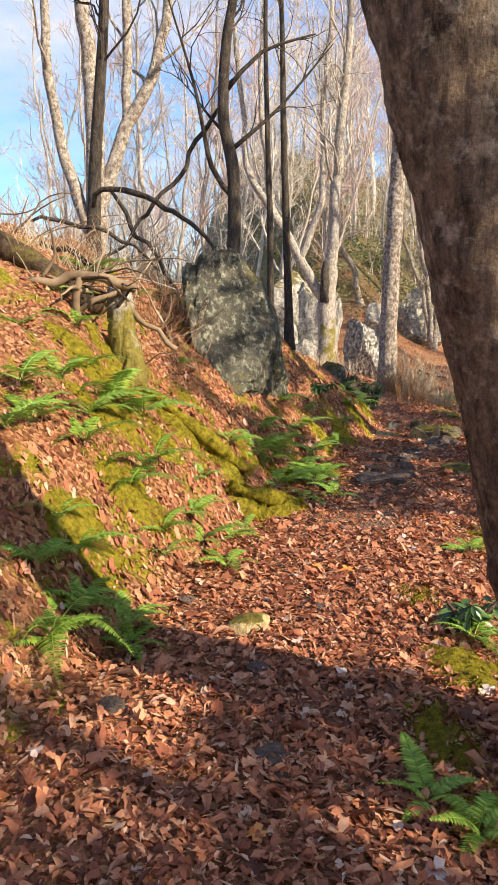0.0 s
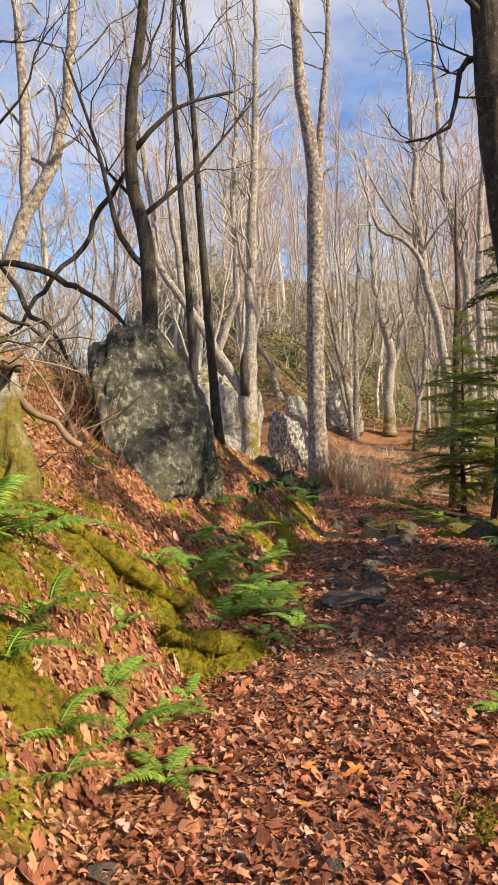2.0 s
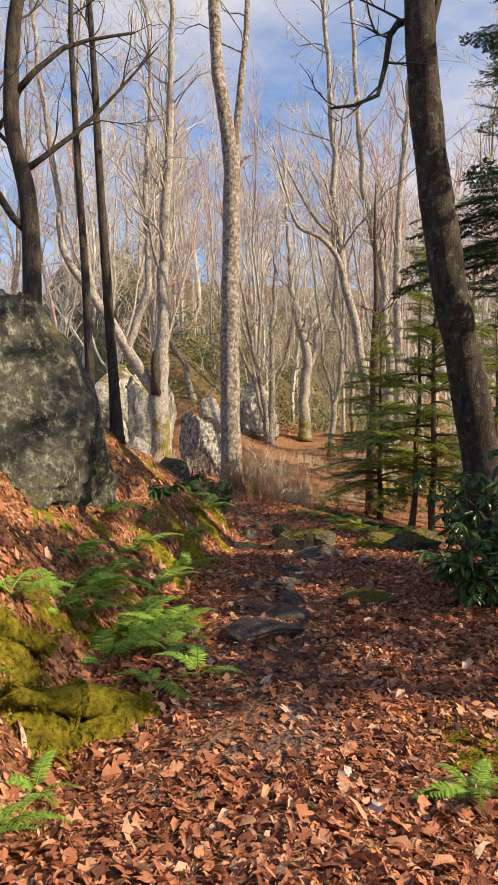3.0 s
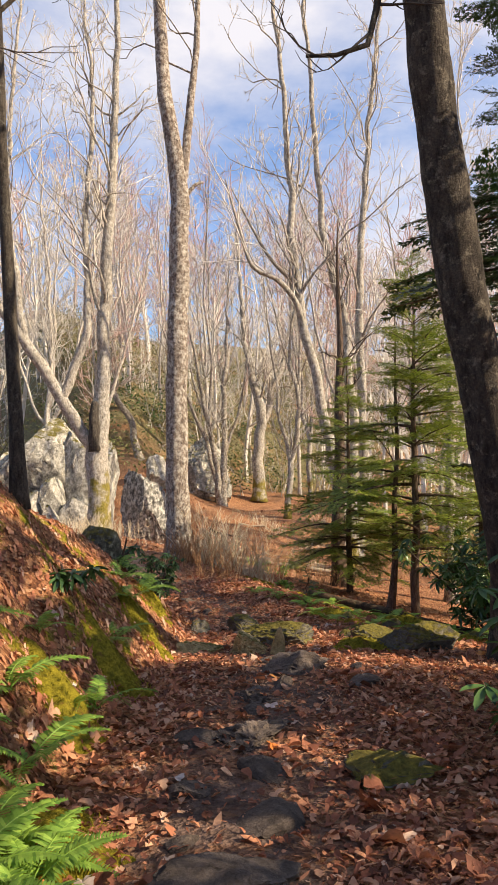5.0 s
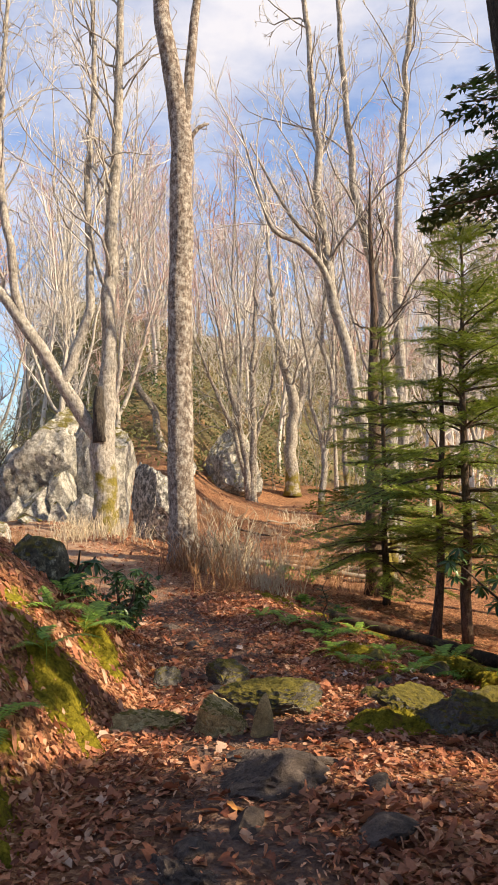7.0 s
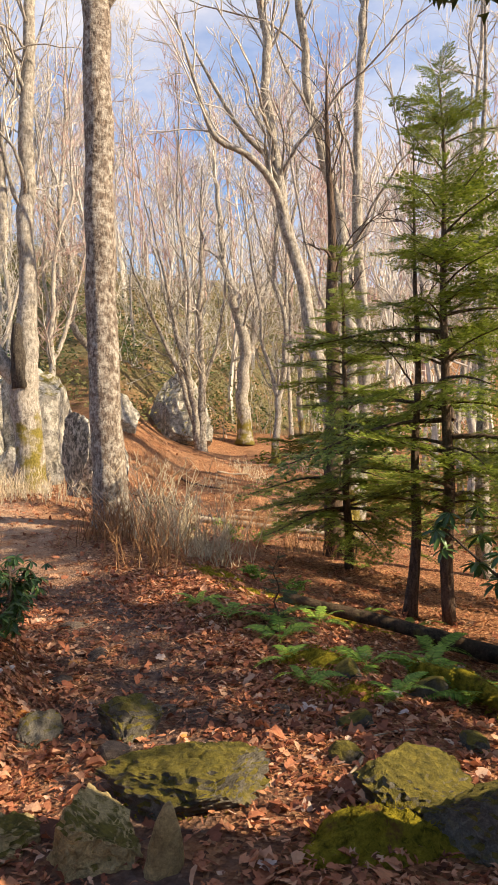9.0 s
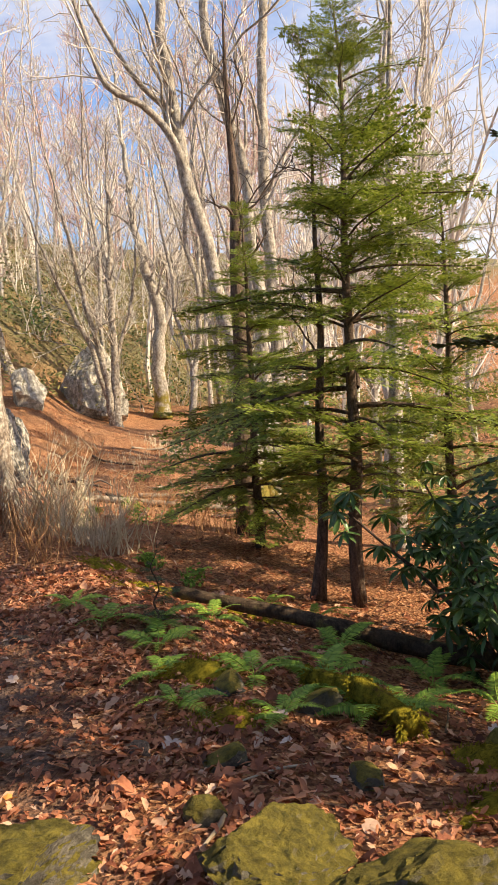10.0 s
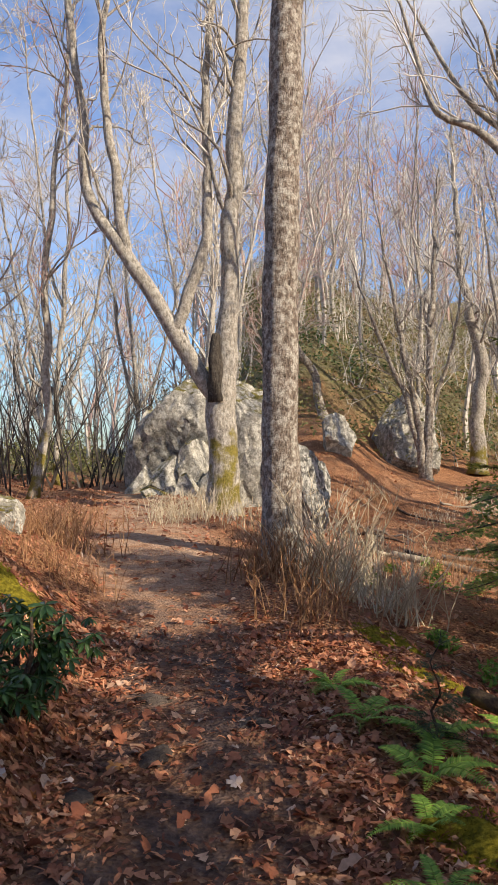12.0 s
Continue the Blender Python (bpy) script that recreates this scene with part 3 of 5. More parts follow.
def laurel(x, y, wide, tall, seed, stems=7, whorls=60, leaf=0.14, label="rhododendron bush with long dark glossy leaves beside the trail"):
    rng = random.Random(seed)
    base = thing("rhododendron_bush", (x, y, on_ground(x, y) - 0.03), label, "bush", "evergreen bushes")
    ends = []
    for k in range(stems):
        az = 2 * math.pi * k / stems + rng.uniform(-0.4, 0.4)
        d = Vector((math.cos(az) * wide * 0.8, math.sin(az) * wide * 0.8, tall * rng.uniform(0.5, 1.0)))
        line = bent(rng, (0, 0, 0), d, d.length, 6, 0.13, 0.0)
        part("stem", Buf().tube(line, list(np.linspace(0.022, 0.007, 7)), 6, 0.1, seed), bark_brown, base)
        ends += line[2:]
    for _ in range(whorls):
        p = rng.choice(ends) + Vector((rng.gauss(0, wide * 0.13), rng.gauss(0, wide * 0.13), rng.gauss(0, tall * 0.08)))
        p.z = max(p.z, 0.08)
        f = part("leaf_whorl", WHORLS[rng.randrange(4)], None, base)
        f.matrix_basis = pose(*p, rng.uniform(-30, 30), rng.uniform(-30, 30), rng.uniform(0, 360)) @ Matrix.Scale(leaf * rng.uniform(0.8, 1.2), 4)
    return base


def stalks(name, x, y, wide, tall, count, seed, material, label, category="dry grass", thick=0.004, leany=0.25, side=0.6):
    """A clump of dry upright stalks."""
    rng = random.Random(seed)
    b = Buf()
    for _ in range(count):
        px, py = rng.gauss(0, wide * 0.5), rng.gauss(0, wide * 0.5)
        z = on_ground(x + px, y + py) - on_ground(x, y) - 0.02
        line = bent(rng, (px, py, z), (rng.gauss(0, leany), rng.gauss(0, leany), 1), tall * rng.uniform(0.4, 1.1), 4, 0.10)
        b.tube(line, list(np.linspace(thick, thick * 0.35, 5)), 3, close=False)
        if rng.random() < side:
            for _ in range(rng.randint(2, 5)):
                p = line[rng.randint(1, 4)]
                l2 = bent(rng, p, (rng.gauss(0, 0.7), rng.gauss(0, 0.7), 0.7), tall * rng.uniform(0.12, 0.3), 2, 0.1)
                b.tube(l2, [thick * 0.6, thick * 0.4, thick * 0.25], 3, close=False)
    ob = part(name, b, material)
    ob.location = (x, y, on_ground(x, y))
    return tagged(ob, label, category, kind="stuff")


def mound(name, x, y, size, seed, label, material=None, turn=0.0):
    """A moss cushion that hugs the slope."""
    b = Buf()
    n, rings = 28, 9
    c, s = math.cos(radians(turn)), math.sin(radians(turn))
    z0 = on_ground(x, y)
    for i in range(rings + 1):
        for k in range(n):
            w = 2 * math.pi * k / n
            r = i / rings * (1 + 0.55 * noise.noise(Vector((math.cos(w) * 1.6 + seed, math.sin(w) * 1.6, seed))) + 0.25 * noise.noise(Vector((math.cos(w) * 5, math.sin(w) * 5, seed))))
            u, v = r * math.cos(w) * size[0], r * math.sin(w) * size[1]
            px, py = u * c - v * s, u * s + v * c
            t = i / rings
            h = size[2] * (1 - t ** 2.4) * (0.75 + 0.5 * noise.noise(Vector((px * 5 + seed, py * 5, 1)))) - 0.03 * t
            h += 0.03 * noise.noise(Vector((px * 14, py * 14, seed))) + 0.01 * noise.noise(Vector((px * 50, py * 50, seed)))
            b.v.append((px, py, on_ground(x + px, y + py) - z0 + h))
    for i in range(rings):
        for k in range(n):
            a, d = i * n + k, i * n + (k + 1) % n
            b.f.append((a, a + n, d + n, d))
    rng = random.Random(int(seed * 10))
    for _ in range(260):
        w, r = rng.uniform(0, 6.283), math.sqrt(rng.random()) * 1.02
        u, v = r * math.cos(w) * size[0], r * math.sin(w) * size[1]
        px, py = u * c - v * s, u * s + v * c
        h = on_ground(x + px, y + py) - z0 + size[2] * 0.8 * max(0.0, 1 - r ** 2.4)
        p, t = Vector((px, py, h)), Vector((rng.gauss(0, 0.012), rng.gauss(0, 0.012), rng.uniform(0.008, 0.024)))
        e = Vector((rng.gauss(0, 1), rng.gauss(0, 1), 0)).normalized() * 0.006
        b.face(p - e, p + e, p + t)
    ob = part(name, b, material or moss)
    ob.location = (x, y, z0)
    return tagged(ob, label, "moss", "moss cushions")


def mossy_log(name, pts, radii, label, seed):
    """A log under a ragged coat of moss."""
    ob = log(name, pts, radii, moss, label, seed, 18, 0.75)
    rng, me, b = random.Random(seed), ob.data, Buf()
    spots = [(v.co.copy(), v.normal.copy()) for v in me.vertices]
    for _ in range(900):
        p, n = rng.choice(spots)
        p = p + Vector((rng.gauss(0, 0.012), rng.gauss(0, 0.012), rng.gauss(0, 0.012)))
        t = n * rng.uniform(0.01, 0.035) + Vector((rng.gauss(0, 0.012), rng.gauss(0, 0.012), -0.012))
        e = n.orthogonal().normalized() * 0.008
        b.face(p - e, p + e, p + t)
    tagged(part("moss_coat", b, moss, ob), kind="stuff")
    return ob


def log(name, pts, radii, material, label, seed, sides=14, lump=0.2, category="log", group=""):
    line = resample(pts, 0.12)
    if category == "branch":
        line = [p + Vector((noise.noise(p * 3.1), noise.noise(p * 3.7), noise.noise(p * 4.3))) * 0.09 for p in line]
    rad = list(np.interp(np.linspace(0, 1, len(line)), np.linspace(0, 1, len(radii)), radii))
    o = line[0].copy()
    ob = part(name, Buf().tube([p - o for p in line], rad, sides, lump, seed), material)
    ob.location = o
    return tagged(ob, label, category, group)


# ---- rocks along the trail ----
rock("boulder", -0.24, 7.9, (1.12, 0.8, 1.15), 3, rock_grey, "big grey lichen-spotted boulder standing on the mossy bank", 0.44, 20, sub=5, cuts=26, rough=0.05, keep=0.5, taper=0.72, lean=-0.22)
rock("standing_rock", 3.68, 23.1, (0.95, 0.7, 1.45), 8, rock_streak, "upright rock streaked black and white beside the forked tree", 0.22, 10, tilt=-6, cuts=14, keep=0.5, taper=0.4, sub=5)
rock("square_rock", 5.15, 29.7, (0.75, 0.65, 0.8), 12, rock_pale, "pale square boulder on the hillside", 0.35, 15, cuts=16, keep=0.5)
rock("leaning_boulder", 7.9, 34.3, (2.2, 1.5, 2.2), 17, rock_pale, "large pale triangular boulder on the hillside behind thin trees", 0.3, 0, sub=5, cuts=18, keep=0.45, rough=0.05, taper=0.7)
for x, y, size, seed, turn in ((1.0, 28.0, (1.6, 1.5, 2.25), 21, 0), (2.55, 27.7, (1.2, 1.3, 2.7), 22, 40), (0.1, 28.2, (1.0, 1.1, 1.5), 23, 15),
                               (1.5, 26.6, (0.95, 0.6, 0.95), 24, 70), (0.75, 26.5, (0.8, 0.6, 0.75), 25, 10), (2.1, 26.2, (0.75, 0.6, 0.85), 26, 30), (0.25, 26.4, (0.5, 0.45, 0.45), 29, 55),
                               (0.55, 25.5, (0.6, 0.4, 0.16), 27, 80), (1.35, 25.8, (0.4, 0.35, 0.4), 28, 25)):
    rock("outcrop_rock", x, y, size, seed, rock_pale, "pale weathered granite block of the rock outcrop beyond the trail", 0.25, turn, "rock outcrop", sub=5 if size[2] > 0.7 else 4, cuts=13, keep=0.45, rough=0.03, taper=0.12)
rock("domed_rock", 1.42, 12.1, (0.22, 0.2, 0.24), 31, rock_grey, "small dark domed rock on the mossy bank", 0.2)
rock("bank_rock", 0.72, 16.0, (0.22, 0.2, 0.2), 32, rock_pale, "pale rock on top of the grassy bank", 0.3)
rock("flat_stone", 0.04, 3.3, (0.13, 0.09, 0.06), 33, rock_tan, "pale tan stone embedded in the trail", 0.4, 30, sub=3)
rock("step_stone", 1.22, 6.5, (0.30, 0.15, 0.09), 34, rock_path, "flat dark stone forming a low step across the trail", 0.35, 10, cuts=16, keep=0.45, rough=0.10)
rock("edge_stone", 2.18, 7.2, (0.28, 0.2, 0.09), 35, rock_moss, "low moss-tinged stone at the edge of the trail", 0.4, -20, cuts=16, keep=0.45, rough=0.10)
rock("yellow_rock", 2.46, 10.22, (0.17, 0.22, 0.16), 36, rock_tan, "sunlit tan wedge of rock tinged with moss in the trail", 0.4, 20, cuts=12, keep=0.42, rough=0.07, sub=5)
rock("mossy_slab", 2.86, 10.42, (0.40, 0.25, 0.15), 37, rock_moss, "broad moss-covered slab across the trail", 0.4, -22, cuts=12, keep=0.45, rough=0.07, sub=5)
rock("long_ledge", 2.12, 10.36, (0.32, 0.20, 0.14), 38, rock_tan, "tan ledge of rock at the foot of the bank", 0.4, 35, cuts=12, keep=0.4, rough=0.12, sub=5)
rock("knobbly_stone", 2.72, 11.2, (0.22, 0.14, 0.14), 43, rock_moss, "knobbly stone with moss behind the slab", 0.35, 15, cuts=12, keep=0.42, rough=0.1)
rock("low_stone", 2.28, 11.3, (0.16, 0.12, 0.13), 44, rock_moss, "low mossy stone at the foot of the bank", 0.4, 40, cuts=12, keep=0.42, rough=0.1)
rock("pointed_stone", 2.68, 10.0, (0.10, 0.08, 0.15), 39, rock_tan, "small pointed stone sticking out of the leaves", 0.25, 0, sub=3, cuts=12, keep=0.4, taper=0.7)
rock("mossy_boulder", 3.62, 10.14, (0.28, 0.17, 0.16), 40, rock_moss, "low boulder with thick yellow-green moss on top", 0.35, 10, cuts=12, keep=0.45, rough=0.07, sub=5)
rock("mossy_boulder", 3.80, 9.70, (0.40, 0.22, 0.19), 41, rock_moss, "long low boulder with thick yellow-green moss on top", 0.35, -14, cuts=12, keep=0.45, rough=0.07, sub=5)
rock("bedrock_slab", 1.78, 7.95, (0.24, 0.34, 0.10), 45, rock_path, "dark flat slab of bedrock showing through the trail", 0.6, -15, cuts=12, keep=0.4, rough=0.16, sub=5)
rock("bedrock_slab", 2.02, 8.55, (0.22, 0.26, 0.09), 46, rock_path, "dark flat slab of bedrock showing through the trail", 0.6, 30, cuts=12, keep=0.4, rough=0.16, sub=5)
rock("bedrock_slab", 2.5, 9.25, (0.30, 0.2, 0.12), 47, rock_path, "dark broken ledge of bedrock across the trail", 0.45, -25, cuts=12, keep=0.4, rough=0.1)
for i, (x, y, r) in enumerate(((2.75, 8.62, 0.17), (2.3, 8.9, 0.15), (2.52, 9.2, 0.16), (2.75, 9.4, 0.13), (2.1, 8.75, 0.11), (1.55, 7.0, 0.22), (1.72, 7.5, 0.18),
                               (1.5, 7.9, 0.14), (1.9, 8.3, 0.12), (2.95, 9.05, 0.14), (2.45, 9.6, 0.12), (1.35, 7.35, 0.13), (1.2, 6.9, 0.1), (2.0, 8.0, 0.1),
                               (3.49, 11.15, 0.10), (2.6, 11.0, 0.12), (2.95, 11.5, 0.1), (2.7, 12.6, 0.12), (2.45, 12.2, 0.14), (2.6, 13.2, 0.12), (3.15, 12.9, 0.1),
                               (-0.3, 3.65, 0.09), (0.42, 3.55, 0.08), (0.1, 2.85, 0.1), (-0.5, 2.55, 0.1), (0.12, 2.25, 0.11), (-1.0, 1.9, 0.14), (0.62, 5.6, 0.1), (0.9, 5.9, 0.1), (1.05, 5.3, 0.08))):
    rock("trail_stone", x, y, (r * 0.95, r * 0.7, r * 0.42), 50 + i, rock_path, "dark stone half buried in the leaf-covered trail", 0.55, i * 47, "trail stones", sub=3, cuts=10, keep=0.38, rough=0.09)
for i, (x, y, r) in enumerate(((3.75, 10.9, 0.13), (4.2, 10.6, 0.12), (3.55, 10.55, 0.12), (4.4, 11.3, 0.2), (4.05, 11.6, 0.16), (5.0, 10.6, 0.2))):
    rock("mossy_stone", x, y, (r * 0.85, r * 0.65, r * 0.5), 90 + i, rock_moss, "small stone capped with green moss among leaves", 0.42, i * 61, "mossy stones", sub=3, cuts=14, keep=0.5)

# ---- trees one can tell apart ----
bare_tree(1.28, 2.2, [[(0, 0, 0, 0.24), (-0.16, 0, 0.45, 0.205), (-0.29, 0, 0.85, 0.20), (-0.385, 0, 1.2, 0.20), (-0.56, 0, 1.8, 0.20), (-0.79, 0.02, 2.5, 0.195), (-1.05, 0.1, 3.8, 0.17), (-1.5, 0.3, 7, 0.11), (-1.7, 0.4, 11, 0.03)]],
          "thick leaning tree trunk with rough dark bark beside the trail", 1, bark_plate, twig_dark, 9, 0.5, 3.0, sides=64, step=0.03, lump=0.12)
bare_tree(4.42, 9.1, [[(0, 0, 0, 0.23), (-0.22, -0.05, 1.2, 0.19), (-0.52, -0.12, 2.4, 0.175), (-0.80, -0.2, 3.6, 0.165), (-1.05, -0.3, 5.5, 0.14), (-1.1, -0.3, 9, 0.08), (-1.2, -0.3, 12, 0.02)]],
          "dark-barked leaning tree rising out of rhododendrons", 2, bark_rough, twig_dark, 12, 0.42, 2.4, sides=24, step=0.08, lump=0.12,
          given=([(-0.85, -0.2, 4.9, 0.05), (-1.1, -0.2, 5.3, 0.045), (-1.3, -0.2, 5.15, 0.04), (-1.42, -0.2, 4.57, 0.03), (-1.9, -0.2, 4.4, 0.012)],
                 [(-0.9, -0.25, 5.2, 0.04), (-0.7, -0.2, 5.9, 0.03), (-0.5, -0.2, 6.8, 0.015)]))
bare_tree(3.37, 17.4, [[(0, 0, 0, 0.235), (-0.02, 0, 1.7, 0.205), (-0.04, 0, 3.5, 0.195), (0.0, 0, 5.4, 0.185), (0.02, 0, 6.8, 0.175), (-0.13, 0, 8.0, 0.15), (-0.3, 0, 9.1, 0.13), (-0.4, 0.1, 13, 0.08), (-0.2, 0.1, 19, 0.02)],
                       [(0.04, 0, 6.9, 0.10), (0.13, 0, 7.6, 0.085), (0.22, 0, 8.6, 0.075), (0.4, 0.1, 10.5, 0.05), (0.5, 0.2, 14, 0.02)]],
          "tall straight grey-barked tree with blotched trunk above dry grass", 3, bark_grey, twig_pale, 12, 0.62, 3.2, level=3, dense=0.85, fine=0.007, sides=28, step=0.08, lump=0.08, crook=0.03,
          given=([(0.14, 0, 6.85, 0.045), (0.30, -0.02, 7.08, 0.04), (0.46, -0.03, 7.15, 0.02)],))
bare_tree(2.38, 22.3, [[(0, 0, 0, 0.29), (0.02, 0, 1.2, 0.26), (-0.02, 0, 2.2, 0.27), (0.10, 0, 4.0, 0.17), (0.15, 0, 6.5, 0.14), (0.3, 0, 9, 0.11), (0.4, 0, 13, 0.07), (0.2, 0, 18, 0.02)],
                       [(-0.1, 0, 2.1, 0.17), (-0.8, 0, 3.2, 0.15), (-1.75, 0, 4.7, 0.13), (-2.5, 0.1, 5.9, 0.10), (-2.7, 0.2, 7.7, 0.08), (-3.1, 0.2, 10.5, 0.06), (-3.6, 0.2, 15, 0.02)],
                       [(-0.9, 0, 3.3, 0.12), (-0.55, -0.1, 4.2, 0.11), (-0.3, -0.1, 5.5, 0.09), (-0.35, 0, 8, 0.07), (-0.2, 0, 11, 0.05), (-0.6, 0, 15, 0.015)],
                       [(-1.75, 0, 4.7, 0.10), (-2.0, -0.1, 6.2, 0.09), (-2.2, -0.2, 8.5, 0.065), (-2.1, 0, 11, 0.045), (-1.8, 0, 15, 0.015)]],
          "pale forked tree of crooked stems with a mossy foot", 4, bark_mossy, twig_pale, 24, 0.30, 2.8, level=3, dense=0.85, fine=0.0075, sides=20, step=0.12, crook=0.07)
log("broken_stub", [(2.30, 22.16, 2.0), (2.24, 22.1, 2.6), (2.25, 22.1, 3.2)], (0.17, 0.14, 0.07), bark_dark, "dark rotten broken stub in the fork of the tree", 5, lump=0.45, category="stub")
bare_tree(8.25, 32.3, [[(0, 0, 0, 0.17), (0.05, 0, 2, 0.13), (0.1, 0, 5, 0.10), (0.3, 0, 10, 0.02)],
                       [(-0.1, 0, 0.1, 0.15), (-0.3, 0, 2, 0.11), (-0.8, 0.1, 4.5, 0.08), (-1.6, 0, 8.5, 0.02)],
                       [(-0.1, 0.1, 0.6, 0.10), (-0.6, 0, 2.4, 0.08), (-1.5, 0, 4.6, 0.06), (-2.6, 0, 7.5, 0.015)],
                       [(0.1, 0, 2.2, 0.07), (0.8, 0, 4.5, 0.05), (1.4, 0.2, 8.0, 0.015)]],
          "clump of thin pale stems fanning up on the hillside", 6, bark_pale, twig_pale, 16, 0.25, 2.0, sides=10, fine=0.008, crook=0.09)
bare_tree(8.25, 20.6, [[(0, 0, 0, 0.19), (-0.25, 0, 2.2, 0.145), (-0.65, 0, 4.2, 0.125), (-1.1, 0, 6.2, 0.11), (-1.35, 0, 8, 0.09), (-1.6, 0, 12, 0.06), (-2.2, 0, 18, 0.02)],
                      [(0.15, 0.1, 0.3, 0.15), (0.2, 0, 2.6, 0.12), (0.1, 0, 5, 0.11), (-0.1, 0, 6.8, 0.095), (-0.6, 0, 8.8, 0.08), (-0.9, 0, 13, 0.05), (-1.5, 0, 19, 0.02)],
                      [(0.4, 0.3, 0.2, 0.15), (0.55, 0.2, 3, 0.12), (0.5, 0.2, 6, 0.105), (0.55, 0.2, 8, 0.09), (0.9, 0.2, 12, 0.06), (1.6, 0.2, 18, 0.02)]],
          "old tree of three tall bare stems with a long arching branch", 7, bark_mossy, twig_pale, 22, 0.34, 3.0, level=3, dense=0.85, fine=0.0075, sides=16, step=0.15, crook=0.08,
          given=([(-0.95, 0, 5.6, 0.09), (-1.35, -0.1, 6.7, 0.08), (-1.9, -0.2, 7.2, 0.065), (-2.5, -0.3, 7.4, 0.05), (-2.8, -0.3, 8.2, 0.035), (-3.2, -0.4, 9.4, 0.015)],
                 [(-1.3, 0, 7.2, 0.06), (-2.0, 0, 7.8, 0.045), (-2.9, 0.1, 9.4, 0.015)]))
bare_tree(-0.22, 8.75, [[(0, 0, 0, 0.10), (0.02, 0, 1.2, 0.08), (0.0, 0, 2.0, 0.072), (-0.12, 0, 2.6, 0.066), (-0.10, 0, 3.4, 0.058), (0.05, 0, 4.6, 0.045), (0.1, 0, 7.5, 0.015)]],
          "slim dark tree behind the big boulder with thin spreading branches", 8, bark_dark, twig_dark, 10, 0.32, 1.5, fine=0.004, sides=14, step=0.12,
          given=([(-0.02, 0, 1.75, 0.035), (-0.25, -0.05, 2.05, 0.03), (-0.45, -0.1, 2.9, 0.02), (-0.75, -0.1, 3.8, 0.008)],
                 [(-0.02, 0, 2.25, 0.03), (0.22, 0, 2.45, 0.025), (0.55, 0, 2.75, 0.015), (1.1, 0, 3.4, 0.006)],
                 [(-0.08, 0, 2.9, 0.03), (0.3, 0, 3.3, 0.022), (0.9, 0, 3.5, 0.01)]))
for x, y, lean, r, seed in ((0.32, 10.6, (-0.25, 0.1), 0.052, 9), (0.62, 10.9, (-0.55, 0.2), 0.068, 10)):
    bare_tree(x, y, [straight(9, r, lean, 0.06, seed)], "slim dark straight tree on the bank behind the boulder", seed, bark_dark, twig_dark, 8, 0.35, 1.3, fine=0.004, step=0.2)
bare_tree(-2.3, 10.8, [straight(10, 0.105, (0.45, 0), 0.06, 11)], "dark straight tree on top of the bank", 11, bark_dark, twig_dark, 11, 0.25, 1.6, fine=0.005)
bare_tree(-3.3, 15.5, [[(0, 0, 0, 0.26), (0.1, 0, 2.0, 0.22), (0.0, 0, 5, 0.16), (-0.5, 0, 9, 0.10), (-0.7, 0, 14, 0.03)],
                       [(0.1, 0, 2.2, 0.16), (0.7, 0, 3.8, 0.14), (1.4, 0, 5.4, 0.11), (1.8, 0, 9, 0.07), (2.0, 0, 13, 0.02)],
                       [(0.05, 0, 1.6, 0.14), (-0.7, 0, 4, 0.11), (-1.0, 0, 8, 0.07), (-1.1, 0, 12, 0.02)],
                       [(0.7, 0, 3.8, 0.10), (0.75, 0, 6, 0.09), (0.5, 0, 10, 0.03)]],
          "large pale tree with forking limbs beyond the bank", 12, bark_pale, twig_pale, 12, 0.35, 2.4, level=3, dense=0.75, step=0.2, fine=0.006, crook=0.08)
bare_tree(8.7, 16.8, [straight(9, 0.12, (0.2, 0.1), 0.06, 13)], "pale slim tree behind the conifers", 13, bark_pale, twig_pale, 8, 0.4, 1.4)
bare_tree(7.05, 18.4, [straight(8, 0.17, (0.1, 0.1), 0.06, 14)], "dark straight trunk standing among young hemlocks", 14, bark_brown, twig_dark, 6, 0.5, 1.4)
bare_tree(6.0, 14.3, [straight(5.2, 0.06, (0.3, 0.2), 0.05, 15)], "thin dark trunk close beside a young hemlock", 15, bark_brown, twig_dark, 6, 0.4, 0.9)
bare_tree(10.5, 34.5, [[(0, 0, 0, 0.3), (0, 0, 2.5, 0.24), (0.1, 0, 4, 0.22), (-0.6, 0, 7, 0.13), (-1, 0, 13, 0.03)], [(0, 0, 3, 0.16), (0.9, 0, 5.5, 0.13), (1.8, 0, 9, 0.04)]],
          "dark thick tree on the hillside forking above head height", 16, bark_mossy, twig_pale, 14, 0.35, 2.4, step=0.3, fine=0.008, crook=0.2)
bare_tree(5.1, 33.5, [[(0, 0, 0, 0.16), (-0.3, 0, 1.2, 0.14), (-0.9, 0, 2.6, 0.12), (-1.1, 0, 4.5, 0.10), (-1.6, 0, 9, 0.02)]], "pale tree with a bent trunk on the hillside", 17, bark_pale, twig_pale, 13, 0.3, 2.0, step=0.2, fine=0.008, crook=0.2)
rng = random.Random(5)
SPOTS = ((-1.8, 24.5), (-3.6, 26), (-5.5, 24), (-2.9, 30), (-7.5, 29), (-5.0, 35), (-1.2, 33), (1.5, 31), (3.2, 32), (11.5, 31), (13, 36), (12.2, 41), (9.2, 38),
         (7.2, 40), (5.6, 42), (3.5, 38), (15, 33), (14.2, 27), (12.5, 23), (11, 20.5), (10.3, 25.5), (16.5, 24), (17.5, 39), (1.8, 41), (-0.5, 44), (-9, 34), (-11, 28), (9.8, 29), (6.6, 46), (10.8, 45))
